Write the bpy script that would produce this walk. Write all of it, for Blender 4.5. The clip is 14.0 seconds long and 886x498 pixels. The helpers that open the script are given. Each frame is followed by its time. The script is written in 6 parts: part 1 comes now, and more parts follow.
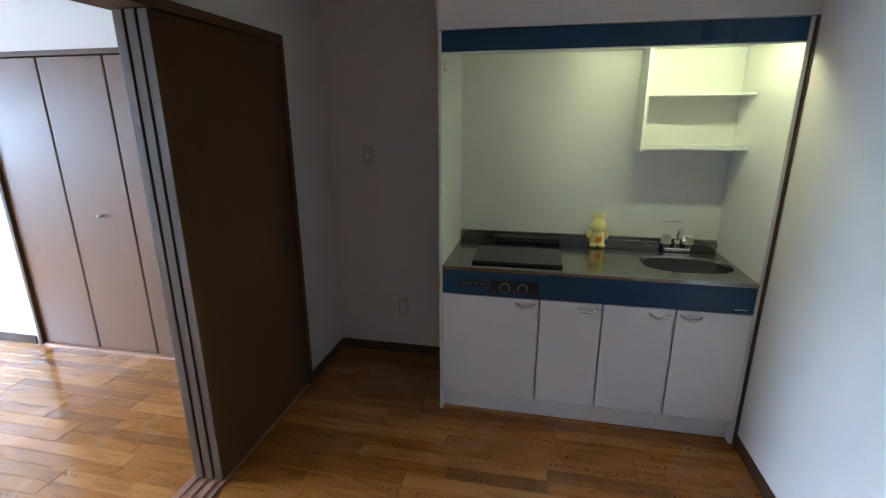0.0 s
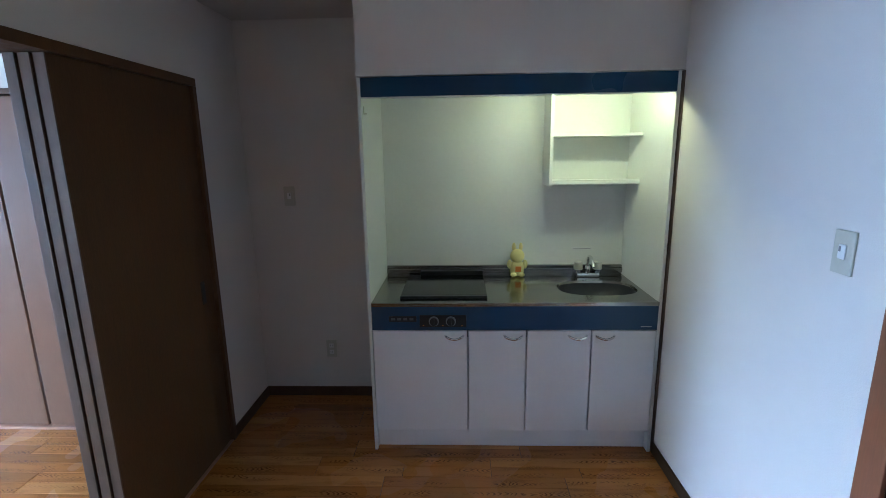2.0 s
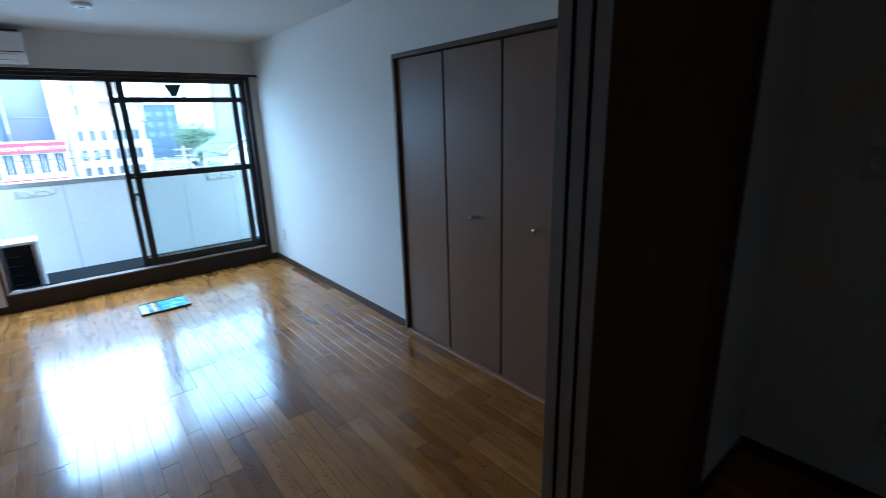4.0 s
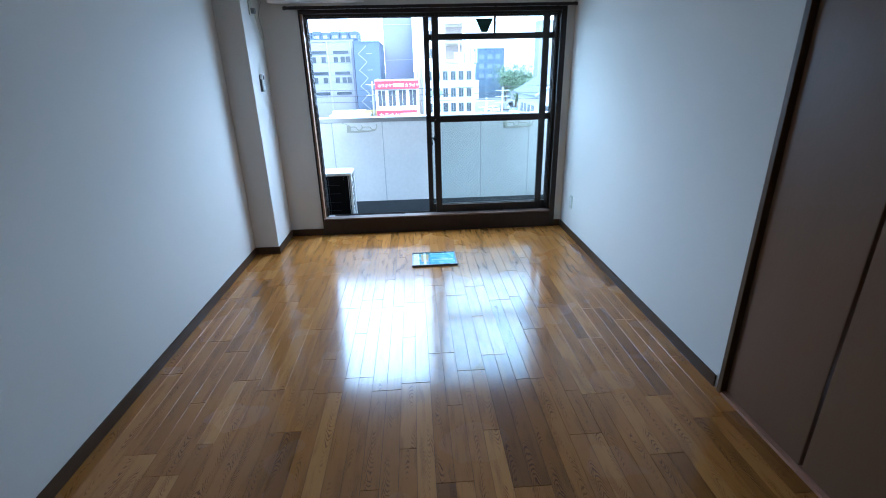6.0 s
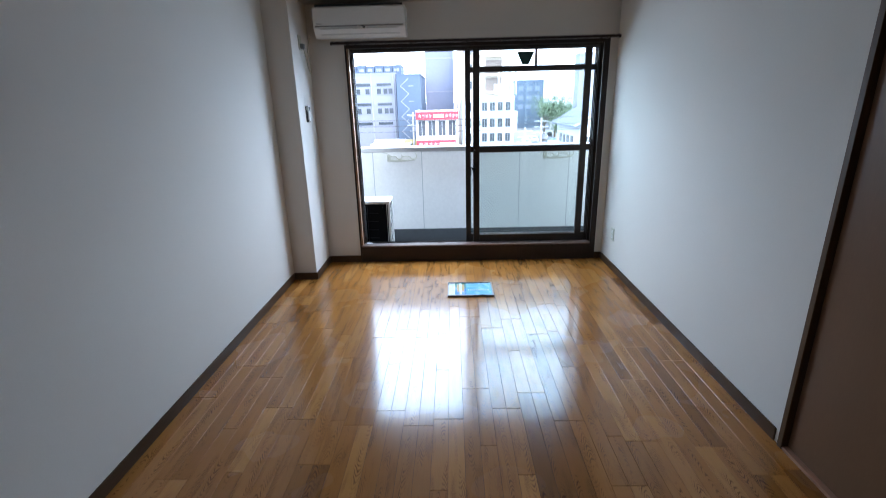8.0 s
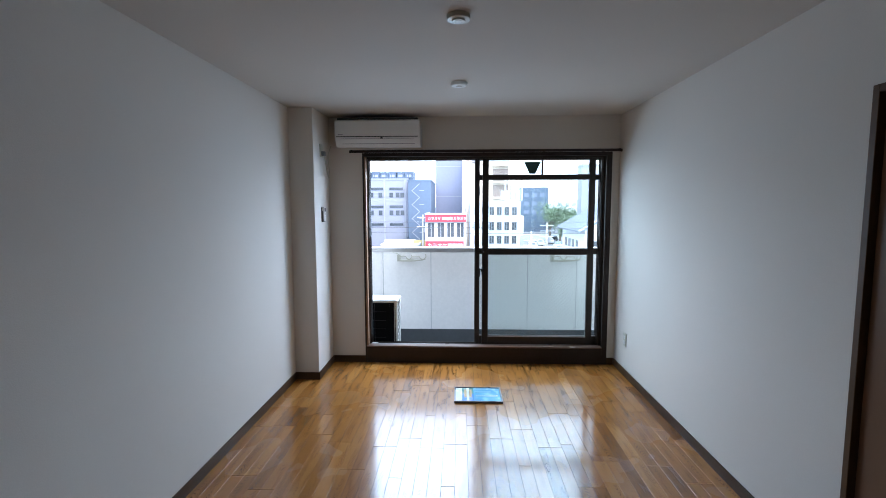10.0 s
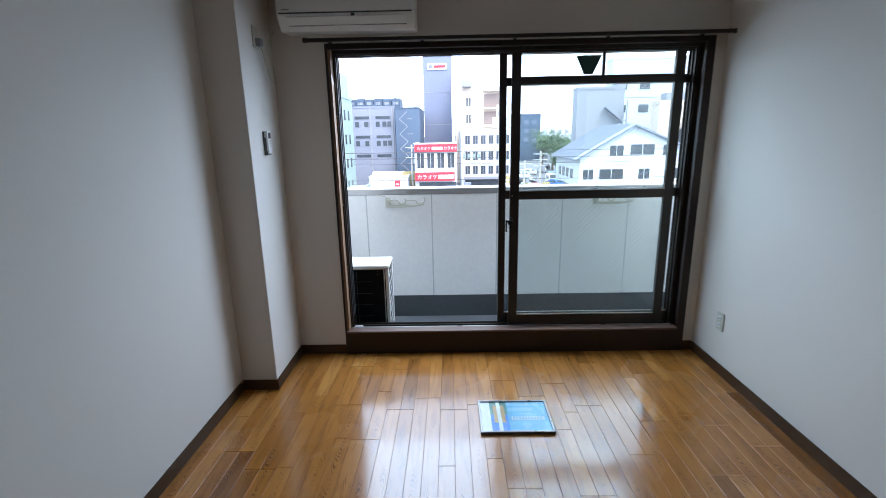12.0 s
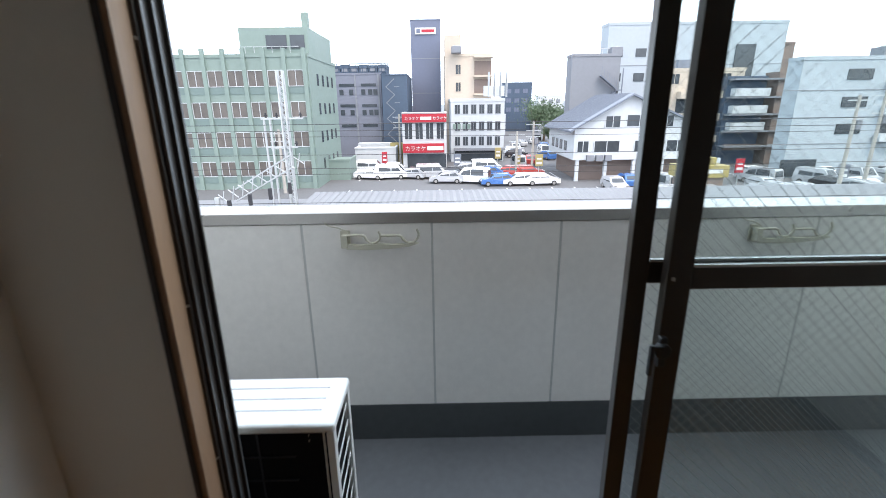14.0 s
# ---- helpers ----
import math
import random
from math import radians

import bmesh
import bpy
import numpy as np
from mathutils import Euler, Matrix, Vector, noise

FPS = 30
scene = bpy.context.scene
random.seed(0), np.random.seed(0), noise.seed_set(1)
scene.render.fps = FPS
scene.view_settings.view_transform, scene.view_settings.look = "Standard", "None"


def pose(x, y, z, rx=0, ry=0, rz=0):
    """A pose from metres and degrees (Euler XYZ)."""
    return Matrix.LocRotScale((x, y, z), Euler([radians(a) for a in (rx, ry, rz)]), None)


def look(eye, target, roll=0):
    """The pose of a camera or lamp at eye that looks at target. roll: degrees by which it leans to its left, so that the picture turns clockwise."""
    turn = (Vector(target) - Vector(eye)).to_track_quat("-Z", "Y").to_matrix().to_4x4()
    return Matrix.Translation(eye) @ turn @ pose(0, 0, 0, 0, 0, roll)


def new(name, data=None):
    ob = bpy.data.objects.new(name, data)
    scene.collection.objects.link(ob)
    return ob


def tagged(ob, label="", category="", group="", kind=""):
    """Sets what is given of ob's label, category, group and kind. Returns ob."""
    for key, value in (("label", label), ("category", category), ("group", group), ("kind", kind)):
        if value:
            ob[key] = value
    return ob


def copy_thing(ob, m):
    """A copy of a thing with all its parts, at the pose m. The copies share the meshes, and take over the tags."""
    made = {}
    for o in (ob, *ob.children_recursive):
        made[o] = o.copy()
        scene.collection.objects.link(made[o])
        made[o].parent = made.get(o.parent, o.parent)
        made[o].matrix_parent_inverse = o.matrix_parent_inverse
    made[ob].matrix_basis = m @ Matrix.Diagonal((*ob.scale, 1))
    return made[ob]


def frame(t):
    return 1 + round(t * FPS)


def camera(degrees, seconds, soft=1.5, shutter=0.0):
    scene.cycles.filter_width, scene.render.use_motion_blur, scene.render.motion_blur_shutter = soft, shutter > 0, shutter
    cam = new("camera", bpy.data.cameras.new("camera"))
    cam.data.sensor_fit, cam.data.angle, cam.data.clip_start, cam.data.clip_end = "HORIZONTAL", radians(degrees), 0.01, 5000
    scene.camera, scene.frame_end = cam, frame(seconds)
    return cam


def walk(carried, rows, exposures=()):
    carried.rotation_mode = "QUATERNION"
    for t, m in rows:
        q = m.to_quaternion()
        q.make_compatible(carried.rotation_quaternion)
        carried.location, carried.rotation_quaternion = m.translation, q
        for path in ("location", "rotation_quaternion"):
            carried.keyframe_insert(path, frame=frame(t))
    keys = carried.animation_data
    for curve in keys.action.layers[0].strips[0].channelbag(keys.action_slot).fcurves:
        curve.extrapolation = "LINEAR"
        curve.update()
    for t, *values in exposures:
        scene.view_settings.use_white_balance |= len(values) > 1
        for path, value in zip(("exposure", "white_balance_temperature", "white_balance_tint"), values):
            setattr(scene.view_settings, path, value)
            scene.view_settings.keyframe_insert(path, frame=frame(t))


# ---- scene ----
cam = camera(87.5, 14.0, soft=0.8, shutter=0.3)
PATH = [
    (0, (0.486, -2.225, 1.59), (0.092, -0.343, 1.04), -0.2),
    (0.5, (0.469, -2.265, 1.613), (0.264, -0.333, 1.137), 0.0),
    (1, (0.471, -2.269, 1.621), (0.356, -0.321, 1.182), -0.2),
    (1.5, (0.475, -2.274, 1.613), (0.411, -0.318, 1.2), -0.6),
    (2, (0.482, -2.273, 1.614), (0.407, -0.317, 1.203), -0.9),
    (2.5, (0.457, -2.268, 1.584), (0.089, -0.347, 1.164), -1.6),
    (3, (0.306, -2.157, 1.565), (-0.524, -0.404, 1.076), -2.1),
    (3.5, (-0.059, -2.0, 1.588), (-1.224, -0.463, 1.056), -1.7),
    (4, (-0.272, -1.672, 1.563), (-1.765, -0.459, 1.017), -1.8),
    (4.2, (-0.334, -1.52, 1.566), (-1.964, -0.502, 1.009), -2.1),
    (6.3, (-1.238, -1.301, 1.526), (-3.089, -1.241, 0.772), -1.5),
    (6.5, (-1.246, -1.307, 1.512), (-3.087, -1.265, 0.731), -1.5),
    (7, (-1.261, -1.326, 1.51), (-3.077, -1.309, 0.672), -1.5),
    (7.5, (-1.258, -1.31, 1.508), (-3.086, -1.327, 0.697), -1.6),
    (8, (-1.228, -1.308, 1.543), (-3.133, -1.355, 0.937), -1.4),
    (8.5, (-1.172, -1.313, 1.606), (-3.146, -1.384, 1.292), -0.3),
    (8.7, (-1.172, -1.323, 1.603), (-3.163, -1.392, 1.42), -0.2),
    (10.8, (-1.488, -1.323, 1.525), (-3.476, -1.405, 1.324), 0.0),
    (11, (-1.668, -1.361, 1.528), (-3.646, -1.424, 1.243), -0.1),
    (11.5, (-2.146, -1.404, 1.478), (-4.101, -1.37, 1.057), -0.4),
    (12, (-2.681, -1.507, 1.497), (-4.622, -1.54, 1.018), -1.1),
    (12.5, (-3.2, -1.546, 1.482), (-5.126, -1.592, 0.943), -1.5),
    (13, (-3.761, -1.579, 1.498), (-5.681, -1.604, 0.938), -0.9),
    (13.5, (-4.251, -1.619, 1.498), (-6.168, -1.625, 0.925), -1.4),
    (14, (-4.762, -1.637, 1.493), (-6.67, -1.622, 0.894), -0.8),
]
EXPOSURES = [
    (0.0, 5.3, 5900, 18), (1.5, 5.35, 5350, 18), (2.0, 5.35, 5300, 18), (2.5, 5.3, 5400, 18), (3.0, 4.5, 5500, 16), (3.5, 3.2, 5100, 10), (4.0, 2.65, 5100, 6), (6.5, 2.45, 5600, 12),
    (7.5, 2.42, 6000, 14), (8.5, 2.3, 6600, 20), (11.0, 2.1, 6500, 18), (12.5, 1.58, 6800, 18), (14.0, 0.85, 7500, 18)]
walk(cam, [(t, look(eye, target, roll)) for t, eye, target, roll in PATH], EXPOSURES)

# ---- world and light ----
SKY, LAMP = 0.15, 5.0
world = bpy.data.worlds.new("sky")
scene.world = world
world.use_nodes = True
wn = world.node_tree.nodes
sky = wn.new("ShaderNodeTexSky")
sky.sky_type, sky.sun_disc = "NISHITA", False
sky.sun_elevation, sky.sun_rotation = radians(60), radians(59)
sky.air_density, sky.dust_density, sky.ozone_density = 1.0, 4.0, 1.0
wn["Background"].inputs["Strength"].default_value = SKY
veil = wn.new("ShaderNodeMix")
veil.data_type = "RGBA"
veil.inputs["Factor"].default_value = 0.65
veil.inputs["B"].default_value = (11.6, 15.1, 19.0, 1)  # thin bright cloud all over
world.node_tree.links.new(sky.outputs[0], veil.inputs["A"])
world.node_tree.links.new(veil.outputs["Result"], wn["Background"].inputs["Color"])
sun_data = bpy.data.lights.new("sun", "SUN")
sun_data.energy, sun_data.angle, sun_data.color = 1.2, radians(20), (1.0, 0.96, 0.9)
sun = new("sun", sun_data)
sun.matrix_world = look((20, 12, 40), (0, 0, 0))


def area(name, eye, target, sx, sy, energy, colour):
    d = bpy.data.lights.new(name, "AREA")
    d.shape, d.size, d.size_y, d.energy, d.color = "RECTANGLE", sx, sy, energy, colour
    ob = new(name, d)
    ob.matrix_world = look(eye, target)
    return ob


# skylight over the parapet, and light from the parapet, in the two halves of the balcony window
SKYBLUE = (0.46, 0.73, 1.0)
for y, share in ((-1.71, 1.15), (-0.56, 0.55)):
    area("window_skylight", (-6.02, y - 0.03, 1.53), (-4.9, y - 0.03, 0.50), 1.02, 0.92, LAMP * share, SKYBLUE)
    area("window_parapet_light", (-5.90, y, 0.63), (-4.9, y, 0.60), 1.02, 0.82, LAMP * 0.12, SKYBLUE)


# ---- materials ----
def mat(name, colour, rough=0.5, metal=0.0, grain=40.0, vary=0.06, patch=3.0, bump=0.0, coat=0.0, stretch=(1, 1, 1), rough_vary=0.08, spec=0.5):
    """A surface whose colour and gloss vary at two scales, with a fine relief."""
    m = bpy.data.materials.new(name)
    m.use_nodes = True
    t = m.node_tree
    n, l = t.nodes, t.links
    b = n["Principled BSDF"]
    b.inputs["Metallic"].default_value = metal
    b.inputs["Coat Weight"].default_value = coat
    b.inputs["Specular IOR Level"].default_value = spec
    b.inputs["Coat Roughness"].default_value = 0.15
    geo = n.new("ShaderNodeNewGeometry")
    mp = n.new("ShaderNodeMapping")
    mp.inputs["Scale"].default_value = stretch
    l.new(geo.outputs["Position"], mp.inputs["Vector"])
    fine, wide = n.new("ShaderNodeTexNoise"), n.new("ShaderNodeTexNoise")
    fine.inputs["Scale"].default_value, wide.inputs["Scale"].default_value = grain, patch
    fine.inputs["Detail"].default_value = 6
    for q in (fine, wide):
        l.new(mp.outputs[0], q.inputs["Vector"])
    mix = n.new("ShaderNodeMath")
    mix.operation = "ADD"
    l.new(fine.outputs[0], mix.inputs[0])
    l.new(wide.outputs[0], mix.inputs[1])
    ramp = n.new("ShaderNodeMapRange")
    ramp.inputs["From Min"].default_value, ramp.inputs["From Max"].default_value = 0.6, 1.4
    ramp.inputs["To Min"].default_value, ramp.inputs["To Max"].default_value = 1 - vary, 1 + vary
    l.new(mix.outputs[0], ramp.inputs["Value"])
    mul = n.new("ShaderNodeVectorMath")
    mul.operation = "SCALE"
    mul.inputs[0].default_value = colour
    l.new(ramp.outputs[0], mul.inputs["Scale"])
    l.new(mul.outputs[0], b.inputs["Base Color"])
    rr = n.new("ShaderNodeMapRange")
    rr.inputs["From Min"].default_value, rr.inputs["From Max"].default_value = 0.3, 0.7
    rr.inputs["To Min"].default_value, rr.inputs["To Max"].default_value = max(0.02, rough - rough_vary), min(1, rough + rough_vary)
    l.new(wide.outputs[0], rr.inputs["Value"])
    l.new(rr.outputs[0], b.inputs["Roughness"])
    if bump:
        bp = n.new("ShaderNodeBump")
        bp.inputs["Strength"].default_value, bp.inputs["Distance"].default_value = bump, 0.002
        l.new(fine.outputs[0], bp.inputs["Height"])
        l.new(bp.outputs[0], b.inputs["Normal"])
    return m


def wood_floor():
    """Amber oak strips: each strip has its own tone, with long pores and cathedral rings."""
    m = bpy.data.materials.new("oak_strip")
    m.use_nodes = True
    t = m.node_tree
    n, l = t.nodes, t.links
    b = n["Principled BSDF"]
    geo, info = n.new("ShaderNodeNewGeometry"), n.new("ShaderNodeObjectInfo")
    add = n.new("ShaderNodeMath")
    add.operation = "ADD"
    l.new(geo.outputs["Random Per Island"], add.inputs[0])
    l.new(info.outputs["Random"], add.inputs[1])
    rnd = n.new("ShaderNodeMath")
    rnd.operation = "FRACT"
    l.new(add.outputs[0], rnd.inputs[0])
    off = n.new("ShaderNodeVectorMath")
    off.operation = "SCALE"
    off.inputs[0].default_value = (37.0, 91.0, 13.0)
    l.new(rnd.outputs[0], off.inputs["Scale"])
    pos = n.new("ShaderNodeVectorMath")
    pos.operation = "ADD"
    l.new(geo.outputs["Position"], pos.inputs[0])
    l.new(off.outputs[0], pos.inputs[1])
    def calc(op, x, y=None, z=None):
        q = n.new("ShaderNodeMath")
        q.operation = op
        for k, v in enumerate((x, y, z)):
            if v is None:
                continue
            if isinstance(v, (int, float)):
                q.inputs[k].default_value = v
            else:
                l.new(v, q.inputs[k])
        return q.outputs[0]

    # growth rings cut as nested arches about each strip's middle line
    axes = n.new("ShaderNodeSeparateXYZ")
    l.new(geo.outputs["Position"], axes.inputs[0])
    across = calc("SUBTRACT", calc("FRACT", calc("DIVIDE", calc("ADD", axes.outputs[1], 2.79), 0.0758)), calc("MULTIPLY_ADD", rnd.outputs[0], 0.5, 0.25))
    swirl = n.new("ShaderNodeTexNoise")
    swirl.inputs["Scale"].default_value, swirl.inputs["Detail"].default_value = 1.0, 3.0
    mps = n.new("ShaderNodeMapping")
    mps.inputs["Scale"].default_value = (11.0, 38.0, 1.0)
    l.new(pos.outputs[0], mps.inputs["Vector"])
    l.new(mps.outputs[0], swirl.inputs["Vector"])
    side = calc("SIGN", calc("SUBTRACT", calc("FRACT", calc("MULTIPLY", rnd.outputs[0], 7.0)), 0.5))
    arch = calc("ADD", calc("MULTIPLY", axes.outputs[0], side), calc("MULTIPLY", calc("MULTIPLY", across, across), 0.85))
    arch = calc("ADD", arch, calc("MULTIPLY", swirl.outputs[0], 0.10))
    band = calc("MULTIPLY_ADD", calc("SINE", calc("MULTIPLY", arch, 215.0)), 0.5, 0.5)
    mp2 = n.new("ShaderNodeMapping")
    mp2.inputs["Scale"].default_value = (14.0, 190.0, 1.0)
    l.new(pos.outputs[0], mp2.inputs["Vector"])
    pores = n.new("ShaderNodeTexNoise")
    pores.inputs["Scale"].default_value, pores.inputs["Detail"].default_value = 1.0, 4.0
    l.new(mp2.outputs[0], pores.inputs["Vector"])
    tone = n.new("ShaderNodeValToRGB")
    e = tone.color_ramp.elements
    e[0].position, e[0].color = 0.0, (0.205, 0.072, 0.014, 1)
    e[1].position, e[1].color = 1.0, (0.475, 0.200, 0.048, 1)
    mid = tone.color_ramp.elements.new(0.12)
    mid.color = (0.325, 0.120, 0.022, 1)
    mid = tone.color_ramp.elements.new(0.75)
    mid.color = (0.385, 0.148, 0.030, 1)
    l.new(rnd.outputs[0], tone.inputs[0])
    rings = n.new("ShaderNodeValToRGB")
    rings.color_ramp.elements[0].position, rings.color_ramp.elements[0].color = 0.05, (0.36, 0.29, 0.23, 1)
    rings.color_ramp.elements[1].position, rings.color_ramp.elements[1].color = 0.48, (1, 1, 1, 1)
    mp3 = n.new("ShaderNodeMapping")
    mp3.inputs["Scale"].default_value = (4.5, 30.0, 1.0)
    l.new(pos.outputs[0], mp3.inputs["Vector"])
    flecks = n.new("ShaderNodeTexNoise")
    flecks.inputs["Scale"].default_value = 1.0
    l.new(mp3.outputs[0], flecks.inputs["Vector"])
    mask = n.new("ShaderNodeMapRange")
    mask.inputs["From Min"].default_value, mask.inputs["From Max"].default_value = 0.47, 0.62
    l.new(flecks.outputs[0], mask.inputs["Value"])
    l.new(band, rings.inputs[0])
    pr = n.new("ShaderNodeMapRange")
    pr.inputs["From Min"].default_value, pr.inputs["From Max"].default_value = 0.3, 0.6
    pr.inputs["To Min"].default_value, pr.inputs["To Max"].default_value = 0.95, 1.02
    l.new(pores.outputs[0], pr.inputs["Value"])
    mx = n.new("ShaderNodeMix")
    mx.data_type, mx.blend_type = "RGBA", "MULTIPLY"
    l.new(mask.outputs[0], mx.inputs["Factor"])
    l.new(tone.outputs[0], mx.inputs["A"])
    l.new(rings.outputs[0], mx.inputs["B"])
    sc = n.new("ShaderNodeVectorMath")
    sc.operation = "SCALE"
    l.new(mx.outputs["Result"], sc.inputs[0])
    l.new(pr.outputs[0], sc.inputs["Scale"])
    l.new(sc.outputs[0], b.inputs["Base Color"])
    wide = n.new("ShaderNodeTexNoise")
    wide.inputs["Scale"].default_value = 2.2
    l.new(geo.outputs["Position"], wide.inputs["Vector"])
    rr = n.new("ShaderNodeMapRange")
    rr.inputs["From Min"].default_value, rr.inputs["From Max"].default_value = 0.3, 0.7
    rr.inputs["To Min"].default_value, rr.inputs["To Max"].default_value = 0.22, 0.30
    l.new(wide.outputs[0], rr.inputs["Value"])
    l.new(rr.outputs[0], b.inputs["Roughness"])
    bp = n.new("ShaderNodeBump")
    bp.inputs["Strength"].default_value, bp.inputs["Distance"].default_value = 0.12, 0.0008
    l.new(pores.outputs[0], bp.inputs["Height"])
    l.new(bp.outputs[0], b.inputs["Normal"])
    b.inputs["Coat Weight"].default_value, b.inputs["Coat Roughness"].default_value = 0.85, 0.13
    b.inputs["Coat IOR"].default_value = 1.55
    b.inputs["Specular IOR Level"].default_value = 0.1
    return m


def pane_glass():
    m = bpy.data.materials.new("clear_glass")
    m.use_nodes = True
    t = m.node_tree
    n, l = t.nodes, t.links
    n.remove(n["Principled BSDF"])
    tr, gl, fr, mx = n.new("ShaderNodeBsdfTransparent"), n.new("ShaderNodeBsdfGlossy"), n.new("ShaderNodeLayerWeight"), n.new("ShaderNodeMixShader")
    tr.inputs[0].default_value = (0.958, 0.988, 0.980, 1)
    gl.inputs["Roughness"].default_value = 0.02
    pw, ad = n.new("ShaderNodeMath"), n.new("ShaderNodeMath")
    pw.operation, ad.operation = "POWER", "MULTIPLY_ADD"
    pw.inputs[1].default_value = 4.0
    ad.inputs[1].default_value, ad.inputs[2].default_value = 0.7, 0.02
    l.new(fr.outputs["Facing"], pw.inputs[0])
    l.new(pw.outputs[0], ad.inputs[0])
    l.new(ad.outputs[0], mx.inputs[0])
    l.new(tr.outputs[0], mx.inputs[1])
    l.new(gl.outputs[0], mx.inputs[2])
    l.new(mx.outputs[0], n["Material Output"].inputs["Surface"])
    return m


def emitter(name, colour, strength):
    m = bpy.data.materials.new(name)
    m.use_nodes = True
    b = m.node_tree.nodes["Principled BSDF"]
    b.inputs["Base Color"].default_value = (*colour, 1)
    b.inputs["Emission Color"].default_value = (*colour, 1)
    b.inputs["Emission Strength"].default_value = strength
    return m


OAK = wood_floor()
GLASS = pane_glass()
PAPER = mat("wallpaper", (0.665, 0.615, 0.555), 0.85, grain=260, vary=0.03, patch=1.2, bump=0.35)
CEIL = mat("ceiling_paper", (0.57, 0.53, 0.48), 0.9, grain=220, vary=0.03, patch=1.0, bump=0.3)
BASE = mat("baseboard_brown", (0.068, 0.034, 0.016), 0.5, spec=0.15, grain=30, vary=0.2, patch=6, stretch=(1, 1, 6))
DARKWOOD = mat("dark_brown_laminate", (0.098, 0.048, 0.020), 0.5, spec=0.2, grain=60, vary=0.22, patch=5, stretch=(6, 6, 0.6), bump=0.1)
EDGEWOOD = mat("tan_edge_wood", (0.120, 0.072, 0.042), 0.5, grain=50, vary=0.15, patch=5, stretch=(5, 5, 0.5))
CLOSET = mat("walnut_closet_laminate", (0.165, 0.083, 0.043), 0.42, spec=0.22, grain=60, vary=0.06, patch=2, stretch=(3, 3, 0.4), bump=0.04, rough_vary=0.015)
LINERWOOD = mat("orange_tan_liner_wood", (0.23, 0.125, 0.068), 0.5, spec=0.2, grain=50, vary=0.12, patch=5, stretch=(5, 5, 0.5))
PINKWOOD = mat("reddish_threshold_wood", (0.36, 0.17, 0.10), 0.4, grain=40, vary=0.15, patch=6, stretch=(1, 6, 1))
REDDOOR = mat("red_brown_door_laminate", (0.22, 0.08, 0.035), 0.4, grain=45, vary=0.15, patch=4, stretch=(6, 6, 0.5))
BRONZE = mat("bronze_aluminium", (0.045, 0.034, 0.027), 0.38, metal=0.4, grain=90, vary=0.08, patch=8)
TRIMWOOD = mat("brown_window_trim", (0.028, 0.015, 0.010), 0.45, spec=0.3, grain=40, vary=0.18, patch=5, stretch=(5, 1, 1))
# redder than the trim, and lighter: the sill's bright sheen is in the colour
STOOLWOOD = mat("lit_brown_sill_wood", (0.115, 0.062, 0.042), 0.36, grain=40, vary=0.2, patch=7, stretch=(5, 1, 1))
LIGHTALU = mat("pale_aluminium", (0.44, 0.42, 0.40), 0.35, metal=0.6, grain=120, vary=0.06, patch=8)
WHITELAM = mat("white_kitchen_laminate", (0.70, 0.665, 0.64), 0.35, grain=70, vary=0.025, patch=2)
CREAM = mat("cream_enamel_panel", (0.72, 0.72, 0.66), 0.38, grain=60, vary=0.03, patch=2)
BLUE = mat("navy_blue_enamel", (0.003, 0.040, 0.092), 0.32, grain=60, vary=0.02, patch=3)
STEEL = mat("brushed_steel", (0.31, 0.305, 0.285), 0.17, metal=1.0, grain=40, vary=0.06, patch=4, stretch=(2, 60, 60))
SINKSTEEL = mat("matt_sink_steel", (0.065, 0.065, 0.068), 0.45, metal=0.9, grain=60, vary=0.06, patch=5)
CHROME = mat("chrome", (0.75, 0.75, 0.75), 0.10, metal=1.0, grain=60, vary=0.03, patch=5, rough_vary=0.04)
BLACKGLASS = mat("black_ceramic_glass", (0.008, 0.008, 0.009), 0.07, grain=60, vary=0.1, patch=5, rough_vary=0.03)
BLACK = mat("black_plastic", (0.012, 0.012, 0.013), 0.4, grain=80, vary=0.1, patch=6)
WHITEPL = mat("white_plastic", (0.72, 0.71, 0.68), 0.4, grain=80, vary=0.03, patch=5)
IVORY = mat("ivory_plastic", (0.50, 0.48, 0.39), 0.4, grain=80, vary=0.04, patch=5)
GREYPL = mat("grey_plastic", (0.22, 0.22, 0.22), 0.45, grain=80, vary=0.06, patch=5)
YELLOW = mat("pale_yellow_vinyl", (0.78, 0.67, 0.27), 0.5, grain=60, vary=0.06, patch=12)
ORANGE = mat("orange_print", (0.85, 0.25, 0.03), 0.5)
SEALANT = mat("grey_sealant", (0.52, 0.52, 0.50), 0.7, grain=60, vary=0.10, patch=3)
PARAPET = mat("white_painted_panel", (0.79, 0.765, 0.73), 0.6, grain=30, vary=0.06, patch=2.0, bump=0.15)
BALCFLOOR = mat("grey_balcony_coating", (0.105, 0.11, 0.115), 0.6, grain=25, vary=0.14, patch=2.5, bump=0.2)
BALCBASE = mat("dark_grey_skirting", (0.058, 0.064, 0.068), 0.6, grain=25, vary=0.14, patch=3)
FACADE = mat("facade_spray_paint", (0.62, 0.60, 0.56), 0.8, grain=30, vary=0.06, patch=1.5, bump=0.3)
COIL = mat("black_coil_fins", (0.006, 0.006, 0.007), 0.7, spec=0.15, grain=80, vary=0.2, patch=8)
UNITWHITE = mat("white_metal_casing", (0.76, 0.75, 0.71), 0.4, grain=50, vary=0.04, patch=3)
COILGUARD = mat("black_wire_guard", (0.03, 0.03, 0.035), 0.5, grain=80, vary=0.1, patch=6)
